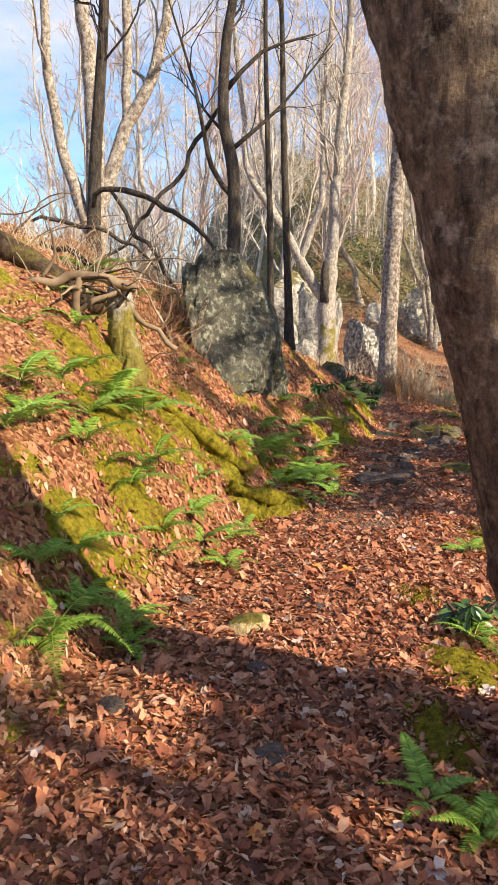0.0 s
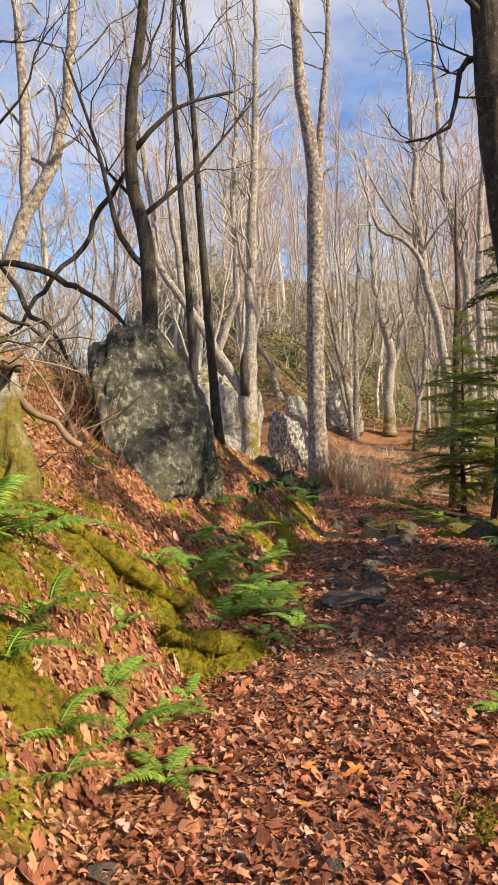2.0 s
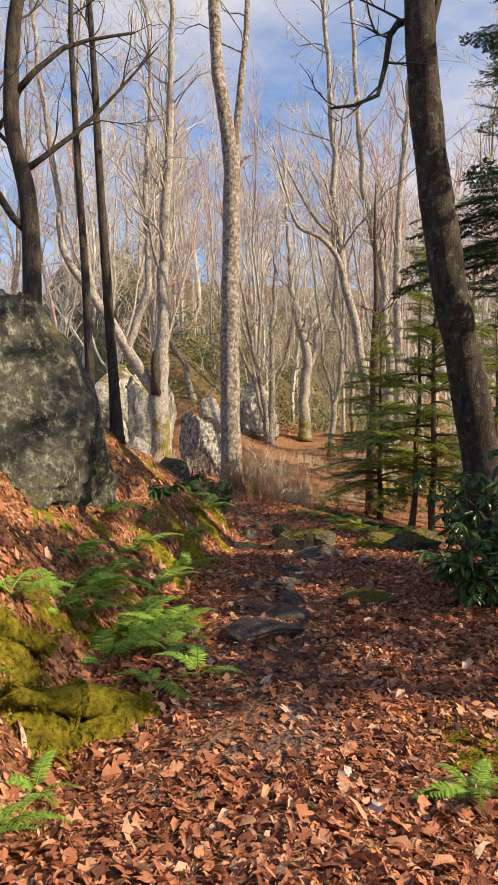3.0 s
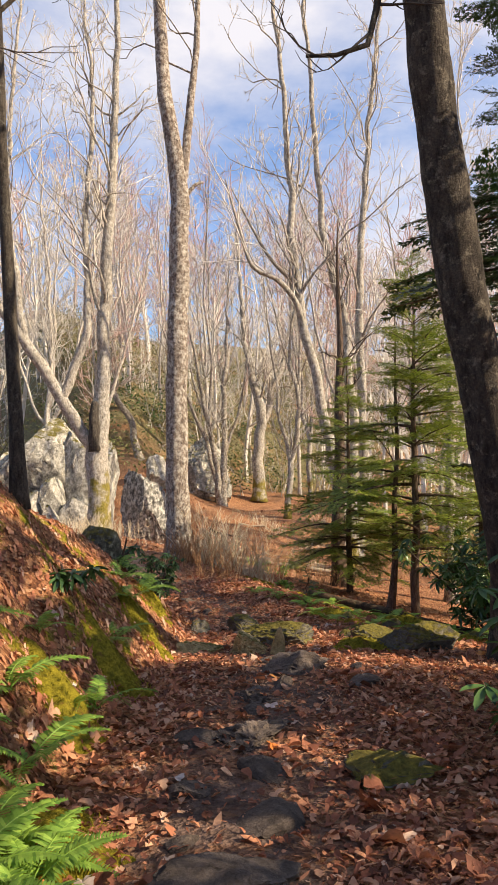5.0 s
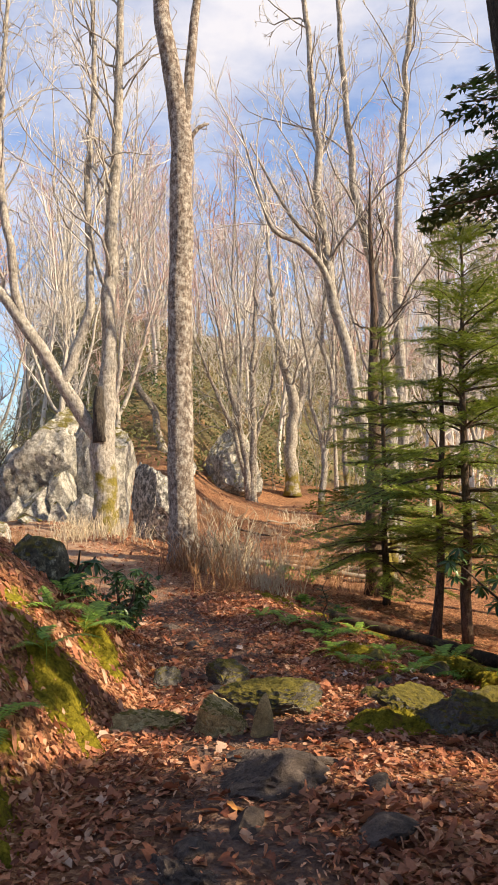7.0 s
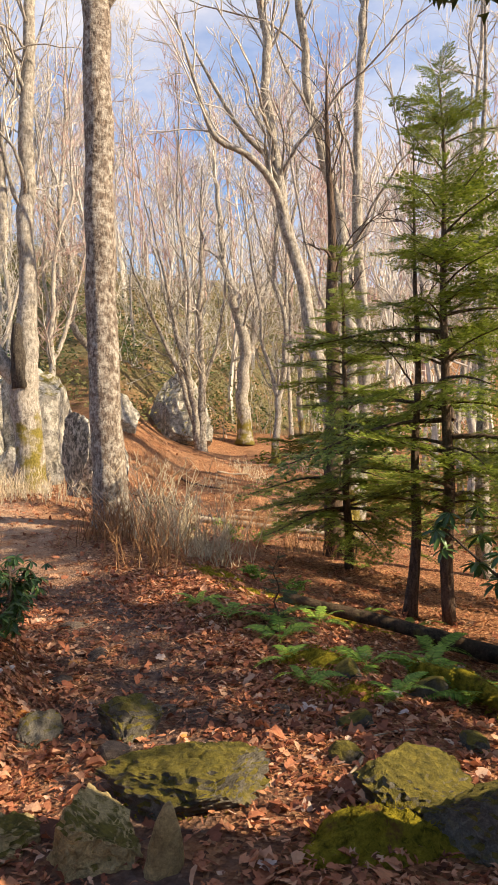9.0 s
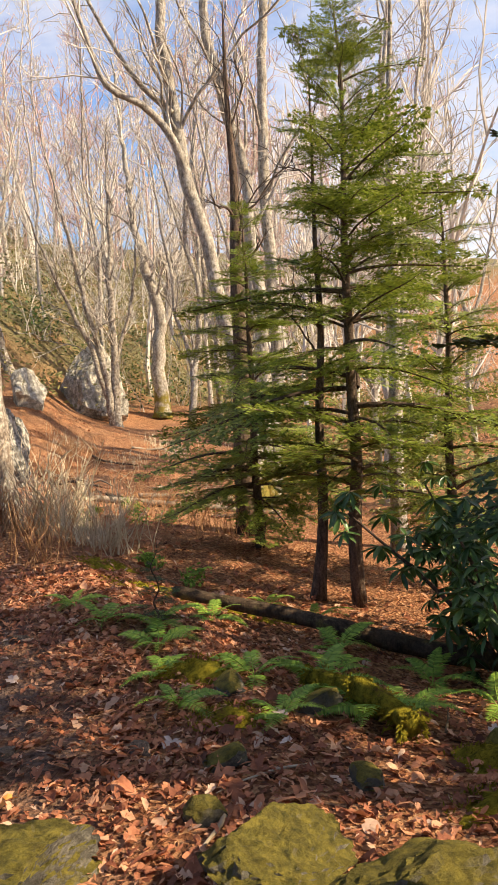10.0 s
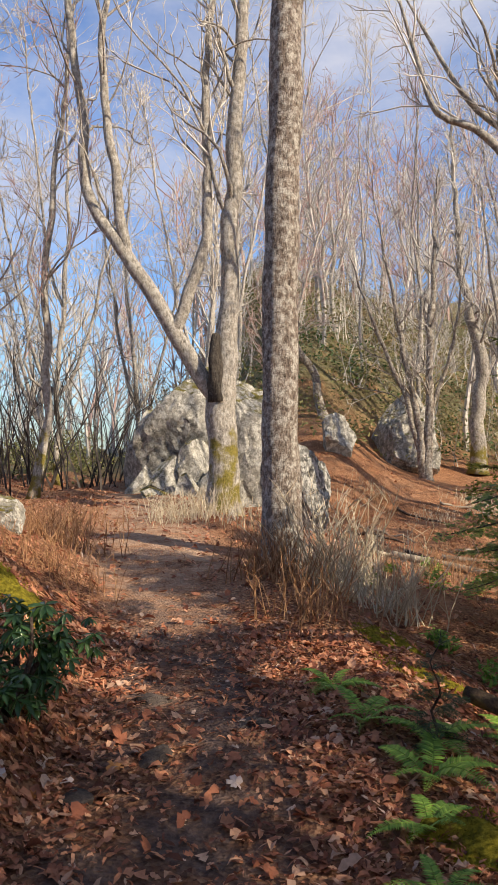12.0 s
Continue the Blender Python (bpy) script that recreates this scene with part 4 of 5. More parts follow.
for i, (x, y) in enumerate(SPOTS):
    h = rng.uniform(10, 16.5)
    stems = [straight(h, rng.uniform(0.07, 0.13), (rng.uniform(-1.2, 1.2), rng.uniform(-0.5, 0.5)), 0.22, i)]
    for k in range(rng.randint(0, 3)):
        a = rng.uniform(0.12, 0.4)
        p = stems[0][max(1, int(a * 6))]
        w = rng.uniform(-2.4, 2.4)
        stems.append([(p[0], p[1], p[2], p[3] * 0.8), (p[0] + w * 0.35, p[1] + 0.1, p[2] + 1.6, p[3] * 0.65), (p[0] + w, p[1] + 0.2, p[2] + h * 0.55, 0.02)])
    bare_tree(x, y, stems, "pale leafless tree in the open woods", 100 + i, bark_far_hazed if i % 3 else bark_mossy, twig_pale if i % 4 else twig_red, 17, 0.18, 2.5, level=2, dense=1.15, fine=0.0085, step=0.4, sides=8, crook=0.12)

# ---- conifers and evergreen bushes ----
conifer(6.32, 14.05, 5.5, 0.075, 1, "young hemlock with layered sunlit green boughs", needle_green, 0.20, 2.15, 30, ((0.30, 0.42),))
conifer(6.6, 17.0, 4.6, 0.07, 2, "young hemlock with low spreading boughs", needle_green, 0.10, 1.65, 30)
conifer(5.35, 9.75, 8.0, 0.13, 3, "tall dark hemlock whose boughs hang over the trail", needle_dark, 0.34, 2.0, 24, arms=((3.4, 178, 1.8), (3.65, 168, 1.6), (3.55, 194, 1.7), (3.95, 184, 1.6), (4.15, 172, 1.5)))
conifer(8.1, 14.9, 4.6, 0.07, 4, "young hemlock with layered green boughs", needle_green, 0.12, 1.5, 22)
# Hemlocks added out of view, placed only to cast dappled shade on trail and bank.
SHADE = (0.4, 2.2)
for x, y, tall, seed, wide, whorls in ((4.9, 4.8, 10.0, 5, 1.7, 14), (4.3, -0.95, 7.5, 6, 1.7, 13), (5.2, 6.8, 9.0, 7, 1.6, 26),
                                       (6.8, 11.2, 7.0, 8, 1.7, 12), (8.0, 8.8, 9.0, 10, 1.8, 12), (5.7, 2.9, 9.0, 11, 1.6, 9)):
    conifer(x, y, tall, 0.12, seed, "unseen dark hemlock added to shade the trail", needle_dark, 0.13, wide, whorls, fullness=SHADE)
laurel(3.78, 7.2, 0.8, 1.15, 1, 10, 200, 0.13)
laurel(4.9, 7.5, 0.7, 1.0, 2, 8, 90)
laurel(3.02, 6.85, 0.45, 0.75, 9, 8, 110, 0.12)
laurel(6.25, 11.9, 0.7, 1.6, 3, 11, 260, 0.13)
laurel(6.8, 12.6, 0.8, 1.6, 4, 8, 120, 0.13)
laurel(1.62, 12.4, 0.22, 0.42, 5, 4, 14, 0.15, "small rhododendron sapling on the bank")
laurel(2.05, 12.5, 0.42, 0.45, 6, 8, 150, 0.07, "low leafy evergreen shrub on the bank beside the trail")
laurel(0.95, 9.6, 0.2, 0.25, 7, 4, 12, 0.12, "small rhododendron sapling on the bank")
laurel(1.12, 3.35, 0.16, 0.18, 8, 4, 12, 0.12, "small rhododendron sapling beside the trail")

# ---- logs, stump and sticks ----
log("fallen_log", [(4.35, 13.5, on_ground(4.35, 13.5) + 0.10), (5.1, 12.95, on_ground(5.1, 12.95) + 0.14), (5.9, 12.25, on_ground(5.9, 12.25) + 0.12), (6.8, 11.5, on_ground(6.8, 11.5) + 0.1)],
    (0.04, 0.06, 0.075, 0.08), rotten, "dark rotting fallen log lying across the slope", 3)
mossy_log("mossy_log", [(4.5, 11.6, on_ground(4.5, 11.6) + 0.09), (4.6, 11.25, on_ground(4.6, 11.25) + 0.10), (4.62, 10.85, on_ground(4.62, 10.85) + 0.09)],
    (0.035, 0.06, 0.055), "short log wrapped in thick green moss", 4)
for a, b, r, seed in (((5.3, 21.5), (8.3, 19.9), 0.06, 5), ((6.4, 22.6), (8.2, 21.9), 0.05, 6)):
    log("fallen_pole", [(*a, on_ground(*a) + 0.06), ((a[0] + b[0]) / 2, (a[1] + b[1]) / 2, on_ground((a[0] + b[0]) / 2, (a[1] + b[1]) / 2) + 0.07), (*b, on_ground(*b) + 0.06)],
        (r, r, r * 0.6), dead_stick, "pale fallen pole lying on the leafy slope", seed, 8, 0.1)

stump = thing("uprooted_stump", (-1.0, 5.85, on_ground(-1.0, 5.85) - 0.05), "old mossy stump with crooked bare roots hanging over the bank", "stump")
foot = resample([(0.12, -0.22, -0.12), (0.06, -0.10, 0.12), (-0.02, 0.0, 0.42), (-0.06, 0.08, 0.72)], 0.03)
part("trunk", Buf().tube(foot, list(np.linspace(0.12, 0.085, len(foot))), 24, 0.6, 3), bark_mossy, stump)
rng = random.Random(12)
for k, (line, r) in enumerate((([(0.1, -0.05, 0.66), (-0.05, -0.1, 0.72), (-0.3, -0.15, 0.76), (-0.62, -0.2, 0.7), (-0.85, -0.2, 0.74)], 0.045),
                               ([(-0.3, -0.16, 0.74), (-0.34, -0.22, 0.55), (-0.31, -0.2, 0.34), (-0.34, -0.18, 0.2)], 0.036), ([(0.0, -0.1, 0.66), (-0.2, -0.2, 0.58), (-0.42, -0.22, 0.42), (-0.5, -0.2, 0.2)], 0.026),
                               ([(-0.1, 0.1, 0.62), (0.15, 0.1, 0.40), (0.42, 0.05, 0.2)], 0.03), ([(-0.6, -0.18, 0.72), (-0.5, -0.2, 0.9), (-0.55, -0.1, 1.12)], 0.014))):
    pts = [p + Vector((noise.noise(p * 5), noise.noise(p * 6), noise.noise(p * 7))) * 0.035 for p in resample(line, 0.05)]
    part("root", Buf().tube(pts, list(np.linspace(r, r * 0.55, len(pts))), 10, 0.45, k), root_bark, stump)
for k in range(24):
    d = Vector((rng.uniform(-1, 0.9), rng.uniform(-0.5, 0.3), rng.uniform(-0.7, 0.25)))
    line = bent(rng, (rng.uniform(-0.6, 0.1), rng.uniform(-0.15, 0.1), rng.uniform(0.5, 0.75)), d, rng.uniform(0.25, 0.7), 7, 0.3, -0.05)
    r = rng.choice((0.006, 0.010, 0.014, 0.02))
    part("root", Buf().tube(line, list(np.linspace(r, r * 0.3, 8)), 7, 0.2, k), (root_bark, rotten, rotten)[k % 3], stump)
log("rotten_log", [(-2.4, 6.5, on_ground(-2.4, 6.5) + 0.05), (-1.9, 6.45, on_ground(-1.9, 6.45) + 0.07), (-1.3, 6.3, on_ground(-1.3, 6.3) + 0.10)], (0.12, 0.11, 0.08), rotten,
    "dark rotten log lying against the old stump", 16, lump=0.35)
mossy_log("mossy_ledge_log", [(-0.75, 5.6, on_ground(-0.75, 5.6) + 0.08), (-0.3, 5.55, on_ground(-0.3, 5.55) + 0.12), (0.0, 5.75, on_ground(0.0, 5.75) + 0.08)], (0.03, 0.05, 0.04), "mossy root log on the bank below the boulder", 14)
mossy_log("mossy_end_log", [(-0.1, 5.25, on_ground(-0.1, 5.25) + 0.10), (0.15, 5.4, on_ground(0.15, 5.4) + 0.13), (0.42, 5.5, on_ground(0.42, 5.5) + 0.04)], (0.04, 0.065, 0.035), "moss-covered log end at the foot of the bank", 15)
for pts, r in (([(-1.9, 8.8, 2.75), (-1.72, 8.8, 2.92), (-1.1, 8.7, 2.8), (-0.7, 8.6, 2.55), (-0.4, 8.5, 2.2)], 0.036), ([(-0.2, 8.85, 4.2), (-0.5, 8.9, 3.75), (-0.95, 8.9, 3.05), (-1.4, 8.8, 2.5), (-1.75, 8.7, 2.05)], 0.03),
               ([(-1.62, 8.8, 2.95), (-1.45, 8.7, 2.5), (-1.2, 8.6, 2.3), (-0.85, 8.4, 1.75)], 0.028), ([(-2.6, 7.8, 2.2), (-1.9, 7.6, 2.15), (-1.2, 7.3, 1.75)], 0.03), ([(-2.4, 8.2, 2.5), (-1.7, 8.2, 2.42), (-1.0, 8.1, 2.0)], 0.025)):
    log("fallen_branch", pts, (r * 0.7, r, r * 0.8, r * 0.5), bark_dark, "dark dead branch fallen against the bank beside the boulder", int(r * 999), 8, 0.15, "branch", "fallen branches")
rng = random.Random(31)
for k in range(130):
    x, y = rng.uniform(-2.9, -0.5), rng.uniform(5.8, 8.6)
    if k > 98:
        x, y = rng.uniform(-1.4, 6), rng.uniform(2, 15)
        x = x if abs(x - float(trail_x(y))) > 0.8 else x + 2
    z = on_ground(x, y)
    line = bent(rng, (x, y, z - 0.02), (rng.gauss(0, 1), rng.gauss(0, 0.6), rng.uniform(0.02, 0.8 if k < 99 else 0.15)), rng.uniform(0.35, 1.1) * (1 if k < 99 else 0.45), 6, 0.22 if k < 99 else 0.10)
    if k >= 99:
        line = [Vector((p.x, p.y, on_ground(p.x, p.y) + 0.015)) for p in line]
    o = line[0].copy()
    r = rng.uniform(0.005, 0.014)
    st = part("dead_stick", Buf().tube([p - o for p in line], list(np.linspace(r, r * 0.4, 7)), 5), root_bark if k % 5 < 3 else dead_stick)
    st.location = o
    tagged(st, "dead stick poking out of the leaves", "stick", "dead sticks")

# ---- ferns, moss, grass ----
for i, (x, y, s, n) in enumerate(((-0.75, 5.05, 0.40, 6), (-0.95, 4.95, 0.36, 6), (-0.82, 2.85, 0.34, 7), (-0.52, 3.1, 0.20, 6), (0.36, 7.2, 0.42, 7), (0.55, 7.0, 0.40, 7), (0.25, 6.8, 0.38, 6),
                                  (0.45, 6.5, 0.36, 6), (0.62, 6.3, 0.30, 6), (0.05, 6.3, 0.34, 6), (0.3, 6.1, 0.32, 5), (-1.5, 5.9, 0.30, 6), (-1.15, 5.1, 0.24, 5), (-0.25, 4.4, 0.26, 6), (-0.1, 4.15, 0.22, 5),
                                  (-0.45, 4.0, 0.18, 5), (-1.35, 4.3, 0.38, 7), (-1.25, 3.7, 0.40, 7), (-0.95, 3.55, 0.26, 5), (-1.6, 5.0, 0.3, 6), (0.7, 7.6, 0.36, 6), (0.75, 5.9, 0.26, 5), (-0.6, 6.6, 0.22, 5),
                                  (-1.6, 7.3, 0.4, 6), (-1.2, 7.5, 0.35, 6), (0.15, 7.05, 0.3, 5), (0.5, 5.75, 0.24, 5), (1.5, 4.6, 0.22, 6), (1.1, 3.2, 0.2, 7), (0.60, 2.05, 0.2, 6), (0.72, 1.9, 0.2, 6), (-1.0, 4.5, 0.34, 6), (-0.6, 4.75, 0.3, 6), (-0.3, 5.1, 0.26, 6), (-1.2, 4.0, 0.32, 6), (-0.75, 3.2, 0.26, 6), (-0.95, 3.2, 0.3, 6), (-1.3, 5.5, 0.3, 6), (0.2, 6.55, 0.3, 6), (0.5, 6.8, 0.34, 6), (-0.15, 6.0, 0.28, 6), (0.7, 6.7, 0.3, 6),
                                  (1.05, 8.4, 0.3, 6), (1.3, 9.6, 0.28, 6), (1.5, 10.5, 0.32, 6), (1.75, 11.3, 0.34, 7), (1.6, 11.8, 0.3, 6), (1.9, 11.9, 0.3, 6), (1.55, 11.2, 0.3, 6), (0.75, 8.9, 0.25, 5))):
    fern(x, y, s, 300 + i, n)
for i, (x, y, s) in enumerate(((4.0, 12.7, 0.34), (3.9, 12.35, 0.32), (3.8, 11.95, 0.24), (4.25, 11.75, 0.34), (4.55, 11.55, 0.36), (4.6, 11.2, 0.36), (3.75, 11.5, 0.26), (4.15, 11.2, 0.28),
                                (4.95, 12.1, 0.3), (5.05, 10.3, 0.34), (5.5, 13.4, 0.3), (3.7, 12.9, 0.28), (4.5, 13.1, 0.3), (5.3, 13.9, 0.3), (3.6, 13.4, 0.24),
                                (5.2, 12.5, 0.34), (4.75, 11.15, 0.3), (5.5, 11.9, 0.36), (5.4, 11.2, 0.34))):
    fern(x, y, s * 0.85, 400 + i, 6)
for i, (x, y, s) in enumerate(((-1.2, 4.61, 0.26), (-0.95, 4.18, 0.34), (-0.67, 4.54, 0.36), (-0.7, 4.25, 0.32), (-0.49, 4.15, 0.26), (-0.34, 4.58, 0.24), (-0.08, 4.69, 0.2), (-0.85, 3.48, 0.3), (-0.79, 3.0, 0.36), (-0.55, 3.28, 0.24), (0.37, 8.09, 0.3), (0.6, 7.96, 0.32), (0.14, 6.77, 0.28), (0.69, 6.88, 0.26), (-0.87, 4.85, 0.16), (0.02, 4.93, 0.18))):
    fern(x, y, s, 450 + i, 6)
conifer(3.98, 12.62, 0.62, 0.01, 21, "knee-high hemlock seedling among ferns", needle_dark, 0.1, 0.2, 9)
for i, (x, y, size, turn) in enumerate(((-0.45, 5.5, (0.3, 0.17, 0.10), -10), (-0.15, 5.6, (0.22, 0.17, 0.10), 20), (0.05, 5.3, (0.2, 0.16, 0.12), -15), (0.3, 5.45, (0.22, 0.15, 0.12), 10), (-0.6, 5.0, (0.22, 0.2, 0.06), 0), (-1.15, 5.2, (0.3, 0.2, 0.07), 0), (-0.5, 6.1, (0.25, 0.2, 0.07), 0), (0.0, 6.2, (0.2, 0.25, 0.07), 0), (-1.2, 6.7, (0.3, 0.2, 0.08), 0), (-0.9, 4.7, (0.35, 0.25, 0.06), 20), (-0.7, 4.2, (0.3, 0.3, 0.06), 0), (-1.0, 5.6, (0.25, 0.3, 0.08), 30),
                                        (0.75, 7.0, (0.25, 0.35, 0.10), -20), (0.3, 6.4, (0.3, 0.2, 0.08), 0), (-0.8, 3.6, (0.3, 0.3, 0.05), 0), (0.98, 2.9, (0.2, 0.35, 0.06), 0), (0.74, 2.4, (0.16, 0.3, 0.06), 10), (0.95, 3.7, (0.15, 0.2, 0.04), 0), (0.8, 2.0, (0.2, 0.2, 0.05), 0),
                                        (1.75, 4.9, (0.25, 0.3, 0.05), 0), (1.25, 9.2, (0.22, 0.5, 0.10), 15), (1.6, 10.3, (0.2, 0.5, 0.10), 15), (1.85, 11.3, (0.2, 0.4, 0.08), 0), (0.85, 8.3, (0.22, 0.4, 0.1), 20),
                                        (4.0, 11.9, (0.3, 0.2, 0.08), 0), (4.85, 10.5, (0.2, 0.3, 0.08), 40), (3.9, 11.25, (0.2, 0.15, 0.05), 0), (4.6, 10.2, (0.3, 0.2, 0.06), 0), (3.4, 9.9, (0.28, 0.2, 0.12), 0),
                                        (2.85, 10.45, (0.25, 0.18, 0.08), 0), (4.25, 13.9, (0.5, 0.22, 0.05), -30), (4.9, 13.5, (0.5, 0.2, 0.05), -35), (4.1, 14.8, (0.3, 0.3, 0.05), 0), (1.5, 14.0, (0.35, 0.5, 0.10), 10))):
    mound("moss_cushion", x, y, size, i * 1.7, "cushion of yellow-green moss on the ground", None, turn)
stalks("dry_grass", 3.95, 16.7, 0.42, 1.05, 120, 1, straw, "clump of pale dry stalks beside the grey tree", thick=0.008, leany=0.4, side=0.9)
stalks("dry_grass", 4.35, 16.2, 0.45, 0.85, 90, 2, straw, "clump of pale dry stalks beside the grey tree", thick=0.007, leany=0.4, side=0.9)
stalks("dead_weeds", 3.3, 16.3, 0.42, 0.55, 120, 3, rust, "patch of rusty brown dead weeds at the trail edge", "weeds", 0.007)
stalks("dead_weeds", 3.55, 14.9, 0.4, 0.55, 60, 4, rust, "patch of rusty brown dead weeds at the trail edge", "weeds", 0.006)
stalks("dead_weeds", 0.7, 17.4, 0.8, 0.45, 160, 5, rust, "rusty dead weeds along the open trail", "weeds", 0.007)
stalks("dead_weeds", 0.2, 19.5, 0.9, 0.45, 150, 6, rust, "rusty dead weeds along the open trail", "weeds", 0.007)
stalks("dry_grass", 2.1, 20.6, 0.9, 0.5, 220, 7, straw, "dry tan grass at the foot of the birch", thick=0.007)
stalks("dead_weeds", 1.4, 15.2, 0.5, 0.4, 90, 8, rust, "rusty dead weeds on the bank", "weeds")

for k, (x, y) in enumerate(((-2.0, 8.2), (-1.3, 8.4), (-2.7, 7.6), (-1.9, 7.1), (-0.9, 7.0), (-0.6, 9.2))):
    stalks("dry_grass", x, y, 0.5, 0.45, 90, 20 + k, straw if k % 2 else rust, "dry grass and stems along the crest of the bank", leany=0.6)

rng = random.Random(63)
for k in range(22):
    x, y = rng.uniform(4.5, 11), rng.uniform(17.5, 29)
    stalks("dead_weeds" if k % 3 else "dry_grass", x, y, 0.6, rng.uniform(0.3, 0.6), 60, 40 + k, rust if k % 3 else straw, "thin dead weeds scattered over the leafy slope", "weeds", 0.005)
for k in range(16):
    x, y = rng.uniform(3.8, 10), rng.uniform(17, 28)
    l, a = rng.uniform(0.6, 2.2), rng.uniform(-0.7, 0.5)
    ends = [(x + l * t * math.cos(a), y + l * t * math.sin(a)) for t in (0, 0.5, 1)]
    log("fallen_limb", [(*e, on_ground(*e) + 0.035) for e in ends], (0.035, 0.03, 0.012), dead_stick if k % 2 else bark_brown, "fallen limb lying on the leafy slope", k, 7, 0.2, "branch", "fallen limbs")

# ---- fallen leaves ----
def leaf_shape(rng, size):
    """One dry leaf around the origin: a rolled narrow one or a lobed broad one."""
    rolled = rng.random() < 0.25
    l, w = size, size * (rng.uniform(0.14, 0.22) if rolled else rng.uniform(0.28, 0.44))
    curl, bow = (rng.uniform(0.6, 1.6) if rolled else rng.uniform(-0.3, 0.9)) * w, rng.uniform(-0.3, 0.45) * size
    sway = rng.uniform(-0.14, 0.14) * l
    spine = [(x * l, sway * (0.25 - x * x) * 4, bow * (0.25 - x * x)) for x in (-0.5, -0.12, 0.18, 0.5)]
    edge = []
    for side in (-1, 1):
        for x, q in ((-0.34, 0.6), (-0.16, 1.1), (-0.02, 0.5), (0.14, 1.0), (0.32, 0.55)):
            q = 0.8 if rolled else q
            edge.append(((x + rng.uniform(-0.06, 0.06)) * l, sway * (0.25 - x * x) * 4 + side * w * q * rng.uniform(0.7, 1.25), bow * (0.25 - x * x) + curl * q * rng.uniform(0.2, 1.4)))
    faces = []
    for o, flip in ((4, False), (9, True)):
        for f in ((0, 1, o + 1, o), (1, o + 2, o + 1), (1, 2, o + 3, o + 2), (2, 3, o + 4), (2, o + 4, o + 3)):
            faces.append(f[::-1] if flip else f)
    return np.array(spine + edge), faces


def crumb_shape(rng):
    """A small bent leaf or scrap of one."""
    w, bow, sway = rng.uniform(0.10, 0.27), rng.uniform(-0.08, 0.2), rng.uniform(-0.2, 0.2)
    curl = w * rng.uniform(-0.3, 1.3)
    pts = [(-0.5, 0, 0), (-0.1, sway * 0.8, bow), (0.22, sway, bow * 0.9), (0.5, sway * 0.4, rng.uniform(-0.05, 0.12))]
    for side in (-1, 1):
        pts += [(-0.2, sway * 0.6 + side * w * rng.uniform(0.7, 1.2), bow * 0.8 + curl * rng.uniform(0.4, 1.1)), (0.2, sway + side * w * rng.uniform(0.5, 1.1), bow * 0.9 + curl * rng.uniform(0.4, 1.2))]
    return np.array(pts), [(0, 1, 5, 4)[::-1], (1, 2, 3, 5)[::-1], (0, 1, 7, 6), (1, 2, 3, 7)]


rng = random.Random(77)
SHAPES = [leaf_shape(rng, 1.0) for _ in range(24)]
CRUMBS = [crumb_shape(rng) for _ in range(24)]
nrng = np.random.default_rng(3)


def scatter(name, count, y_lo, y_hi, reach, size, label, shapes=SHAPES):
    verts, faces, total = [], [], 0
    ys = nrng.uniform(y_lo, y_hi, count)
    xs = trail_x(ys) + nrng.normal(0.15, reach, count)
    for x, y in zip(xs, ys):
        pts, fs = shapes[int(nrng.integers(len(shapes)))]
        thin_out = 0.22 + 0.78 * min(1.0, abs(x - float(np.interp(y, TRAIL_Y, TRAIL_X))) / 0.55) ** 2 if y > 5 else 1.0
        bank = float(np.interp(y, TRAIL_Y, TRAIL_X)) - x - 0.8
        if bank > 0 and y < 15:
            thin_out *= 0.85
        if nrng.random() > thin_out:
            continue
        s = min(size * math.exp(nrng.normal(-0.12, 0.42)), 0.1)
        wild = 0.36 + (0.15 if bank > 0 else 0)
        a, tx, ty = nrng.uniform(0, 6.283), nrng.normal(0, wild), nrng.normal(0, wild)
        ca, sa = math.cos(a), math.sin(a)
        z = on_ground(x, y)
        gx, gy = (on_ground(x + 0.05, y) - z) / 0.05, (on_ground(x, y + 0.05) - z) / 0.05
        flat = 1 / math.sqrt(1 + gx * gx + gy * gy)
        gx, gy = gx + tx, gy + ty
        px, py = (pts[:, 0] * ca - pts[:, 1] * sa) * s * flat, (pts[:, 0] * sa + pts[:, 1] * ca) * s
        pz = pts[:, 2] * s + gx * px + gy * py + z + nrng.uniform(0.002, 0.022)
        verts.append(np.stack([px + x, py + y, pz], 1))
        faces.extend(tuple(total + i for i in f) for f in fs)
        total += len(pts)
    me = bpy.data.meshes.new(name)
    me.from_pydata(np.concatenate(verts).tolist(), [], faces)
    me.materials.append(litter)
    me.polygons.foreach_set("use_smooth", [True] * len(me.polygons))
    tagged(new(name, me), label, "leaves", kind="stuff")


scatter("leaf_litter", 28000, 1.2, 6.5, 0.95, 0.033, "deep litter of small curled brown and orange leaves", CRUMBS)
scatter("leaf_litter", 25000, 6.0, 14.5, 1.2, 0.037, "deep litter of small curled brown and orange leaves", CRUMBS)
scatter("leaf_litter", 11000, 1.2, 6.0, 0.95, 0.040, "curled brown and orange fallen leaves on the trail")
scatter("leaf_litter", 16000, 5.5, 14.5, 1.3, 0.042, "curled brown and orange fallen leaves on the trail")
scatter("leaf_litter", 22000, 1.2, 15.0, 2.3, 0.040, "brown fallen leaves over the banks")
scatter("leaf_litter", 20000, 13.0, 31.0, 4.5, 0.070, "scattered brown leaves on the open ground", CRUMBS)

